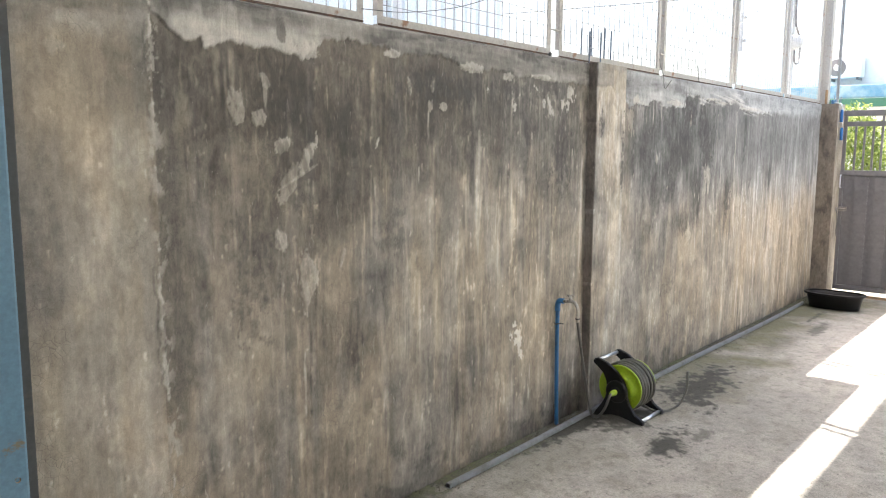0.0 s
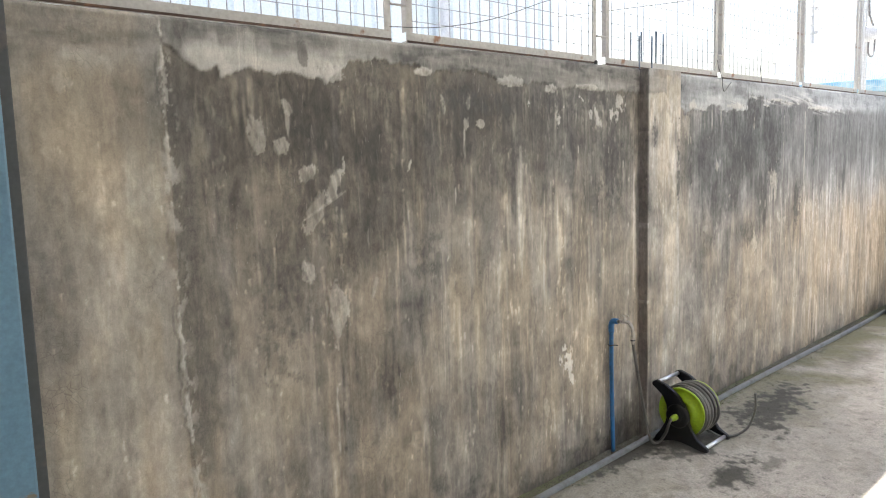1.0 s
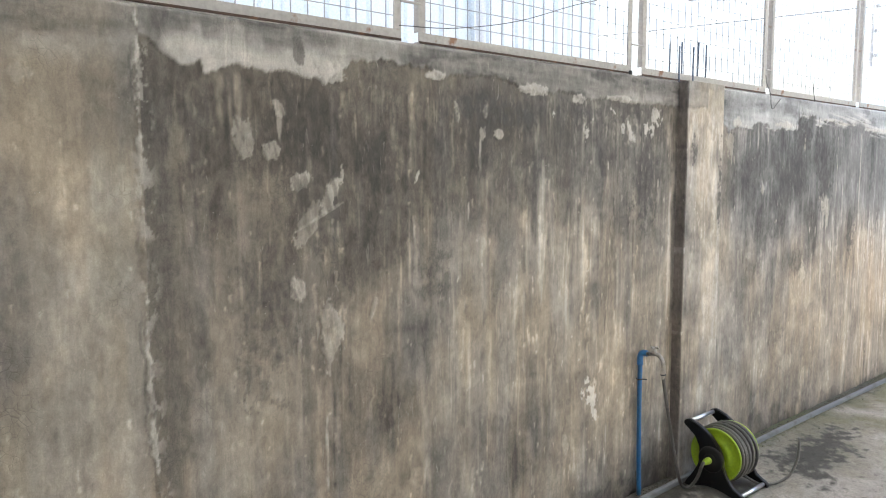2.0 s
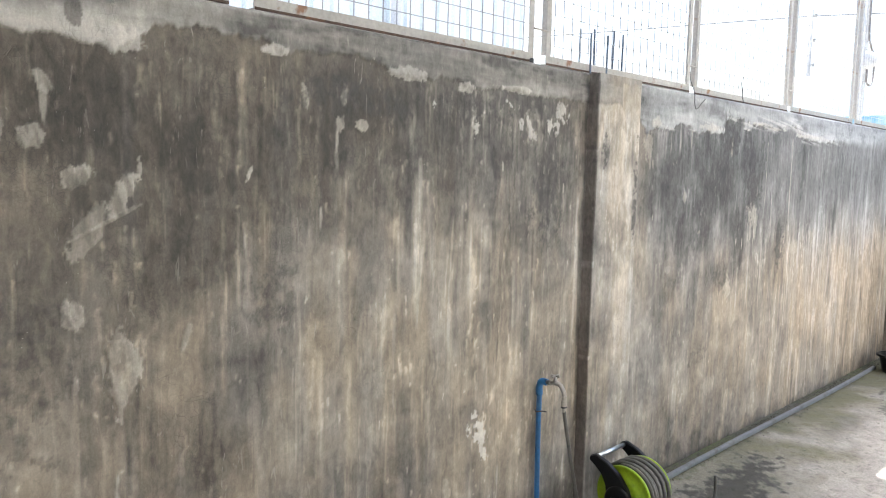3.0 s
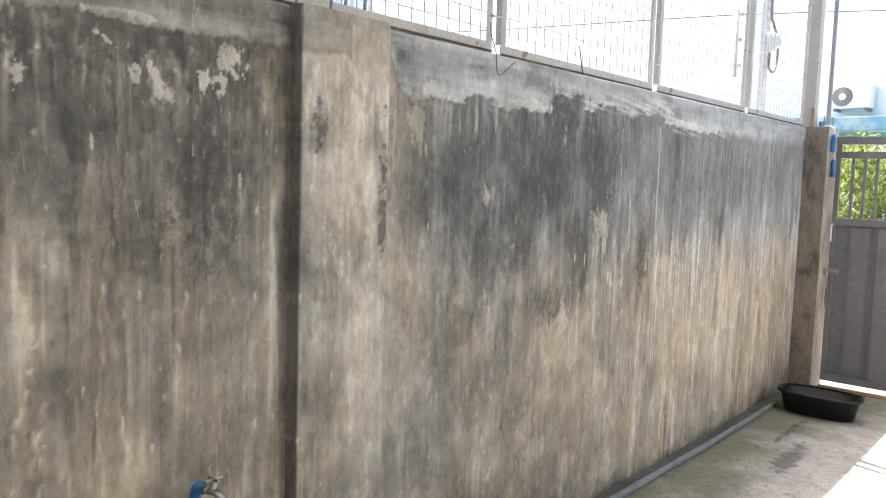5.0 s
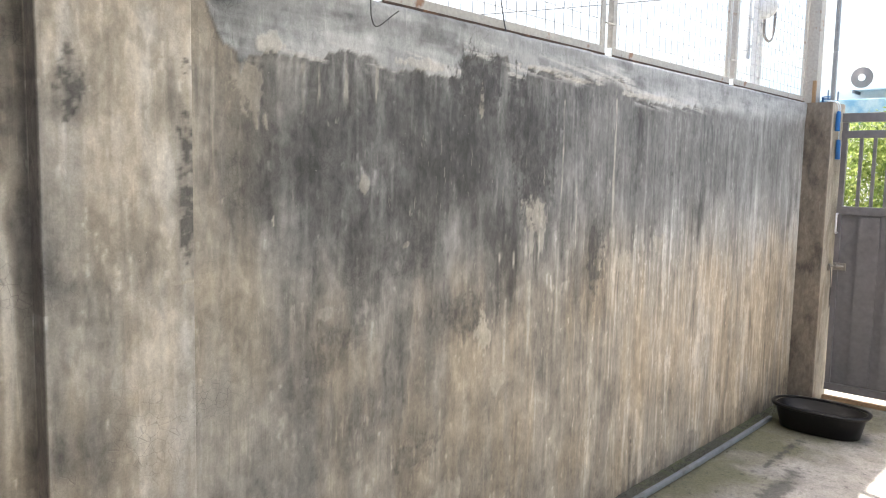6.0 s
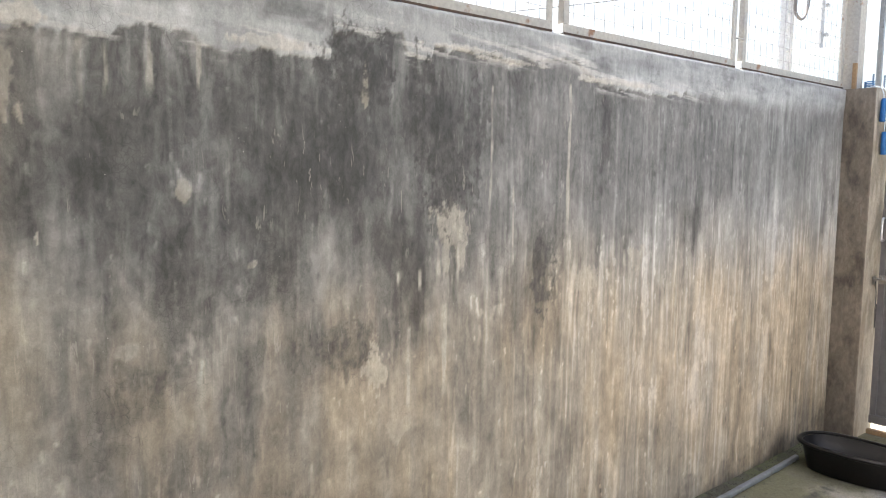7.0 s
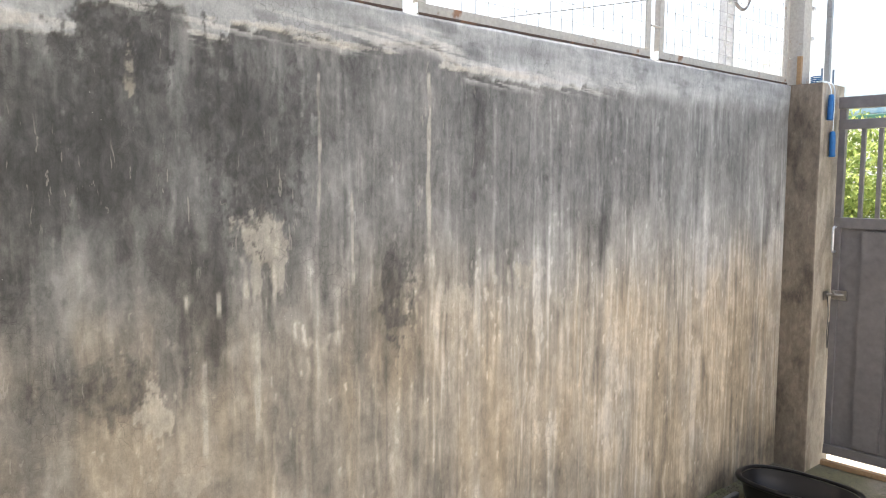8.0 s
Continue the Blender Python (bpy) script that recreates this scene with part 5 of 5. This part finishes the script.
# ---- beyond the wall and the gate ----
def hedge():
    """Sunlit shrubs beyond the gate: many leaves in uneven clumps."""
    rnd = random.Random(12)
    co, faces = [], []
    for c in range(720):
        cx, cy = rnd.uniform(8.6, 10.2), rnd.uniform(-5.0, 4.0)
        cz = rnd.uniform(0.1, 2.25)
        cr = rnd.uniform(0.18, 0.36)
        for k in range(150):
            d = Vector((rnd.gauss(0, 1), rnd.gauss(0, 1), rnd.gauss(0, 1))).normalized() * cr * rnd.uniform(0.5, 1.0)
            m = pose(cx + d.x, cy + d.y, cz + d.z, rnd.uniform(-70, 70), rnd.uniform(-70, 70), rnd.uniform(0, 360))
            s = rnd.uniform(0.022, 0.048)
            n = len(co)
            co += [tuple(m @ Vector(p)) for p in ((-s, 0, 0), (0, -s * 0.45, s * 0.12), (s, 0, -s * 0.1), (0, s * 0.45, s * 0.12))]
            faces.append((n, n + 1, n + 2, n + 3))
    me = bpy.data.meshes.new("hedge")
    me.from_pydata(co, [], faces)
    me.materials.append(LEAF)
    tagged(new("hedge", me), "sunlit green shrubs beyond the gate", "hedge", "", "stuff")


hedge()


def far_house():
    e = thing("neighbour_house", "white plastered house with a blue sheet awning beyond the gate", "house", (17.0, 0, 0))
    part("house_wall", boxed((0, -14, -0.1), (5, 6.0, 4.15)), WHITE_WALL, e)
    part("awning", boxed((-0.9, -14, 2.92), (-0.005, 6.0, 3.22), 0.02), BLUE_SHEET, e, "faded blue sheet awning")
    part("valance", boxed((-0.95, -14, 2.70), (-0.905, 6.0, 2.90), 0.01), GREEN_SHEET, e, "dark green valance")
    part("parapet", boxed((-0.15, -14, 4.15), (5, 6.0, 4.28), 0.02), WHITE_WALL, e)


far_house()


def aircon():
    e = thing("air_conditioner", "white outdoor air-conditioning unit on the house wall", "air conditioner", (16.58, 2.55, 3.40))
    part("casing", boxed((-0.02, -0.51, 0.04), (0.36, 0.27, 0.51), 0.02), WHITE_WALL, e)
    part("fan_grille", lathe(bmesh.new(), [(0.0, -0.035), (0.06, -0.035), (0.07, -0.028), (0.185, -0.028), (0.205, -0.022)], 40, "x", (0, 0.03, 0.28)), GATE_GREY, e, "dark round fan grille", smooth=True)
    part("fan_cap", lathe(bmesh.new(), [(0.0, -0.05), (0.06, -0.048), (0.07, -0.036)], 24, "x", (0, 0.03, 0.28)), WHITE_WALL, e)
    for y in (-0.45, 0.15):
        part("bracket", boxed((-0.02, y, -0.02), (0.415, y + 0.04, 0.039)), GATE_GREY, e)


aircon()


def neighbour_shed():
    """Pale ribbed sheet wall behind the fence."""
    bm = bmesh.new()
    pts = []
    for k in range(61):
        x = -9.0 + 0.2 * k
        pts += [(x, 3.0), (x + 0.13, 3.0), (x + 0.145, 2.97), (x + 0.185, 2.97)]
    for (xa, ya), (xb, yb) in zip(pts, pts[1:]):
        v = [bm.verts.new(p) for p in ((xa, ya, -0.1), (xb, yb, -0.1), (xb, yb, 4.6), (xa, ya, 4.6))]
        bm.faces.new(v)
    bmesh.ops.remove_doubles(bm, verts=bm.verts, dist=0.0005)
    bmesh.ops.solidify(bm, geom=list(bm.faces), thickness=0.02)
    e = thing("neighbour_shed", "pale blue ribbed sheet-metal shed behind the fence", "shed", (0, 0, 0))
    part("sheet_wall", bm, PALE_SHEET, e)
    part("downpipe", tube(bmesh.new(), [(1.35, 2.90, -0.1), (1.35, 2.90, 4.6)], 0.05, 14), PALE_STEEL, e, smooth=True)


neighbour_shed()


def utility_pole(x, y, h):
    e = thing("utility_pole", "slim grey power pole far behind the fence", "utility pole", (x, y, 0))
    part("pole", tube(bmesh.new(), [(0, 0, -0.1), (0, 0, h)], [0.11, 0.075], 14), POLE_GREY, e, smooth=True)
    for z in (h - 0.2, h - 0.8, h - 1.4, h - 2.0):
        part("insulator", boxed((-0.06, -0.17, z), (0.06, -0.105, z + 0.09), 0.02), POLE_GREY, e)
    part("wire", tube(bmesh.new(), spline([(0, 0, h - 0.15), (2, -9, h - 0.45), (5, -22, h - 0.1)], 8), 0.012, 6), CABLE, e)
    part("wire", tube(bmesh.new(), spline([(0, 0, h - 0.15), (-4, 9, h - 0.4), (-9, 22, h)], 8), 0.012, 6), CABLE, e)


utility_pole(17.2, 5.2, 5.95)


def cable_coil():
    e = thing("cable_coil", "coil of cable and a lamp hung on a lattice strut", "cable", (5.18, 0.36, 2.2))
    # struts and rungs are pale to imitate the bright sky's bloom on them
    part("strut", boxed((-0.03, -0.02, -2.3), (-0.005, 0.02, 1.75), 0.003), PALE_STEEL, e)
    part("strut", boxed((0.065, -0.02, -2.3), (0.085, 0.02, 1.75), 0.003), PALE_STEEL, e)
    for k in range(20):
        part("rung", boxed((-0.0045, -0.006, 0.02 + 0.08 * k), (0.0645, 0.006, 0.035 + 0.08 * k)), PALE_STEEL, e)
    part("cable", tube(bmesh.new(), spline([(0.06, -0.03, 1.7), (0.06, -0.03, 1.0), (0.10, -0.04, 0.86), (0.20, -0.05, 0.74), (0.20, -0.05, 0.56), (0.13, -0.05, 0.47), (0.05, -0.04, 0.50), (0.04, -0.04, 0.62)], 8), 0.011, 8), GATE_GREY, e, smooth=True)
    part("lamp_head", lathe(bmesh.new(), [(0.0, -0.05), (0.06, -0.05), (0.085, -0.02), (0.085, 0.0), (0.0, 0.01)], 24, "x", (0.03, -0.05, 0.70)), PALE_STEEL, e, "round grey lamp head", smooth=True)


cable_coil()


def far_railing():
    e = thing("roof_railing", "low dark slatted railing far behind the fence", "railing", (17.5, 5.70, 3.62))
    part("rail", boxed((-0.03, -0.55, 0.30), (0.03, 0.55, 0.345)), POLE_GREY, e)
    part("rail", boxed((-0.03, -0.55, -0.02), (0.03, 0.55, 0.02)), POLE_GREY, e)
    me = bpy.data.meshes.new("slat")
    b = boxed((-0.02, -0.022, 0.021), (0.02, 0.022, 0.299))
    b.to_mesh(me)
    me.materials.append(POLE_GREY)
    for k in range(12):
        ob = new("slat", me)
        ob.parent = e
        ob.location = (0, -0.5 + k * 0.091, 0)
    s = thing("far_terrace", "white terrace wall far behind the fence", "wall", (17.5, 5.9, 0))
    part("terrace_wall", boxed((-0.3, -1.9, -0.1), (3.0, 2.6, 3.599)), WHITE_WALL, s)


far_railing()
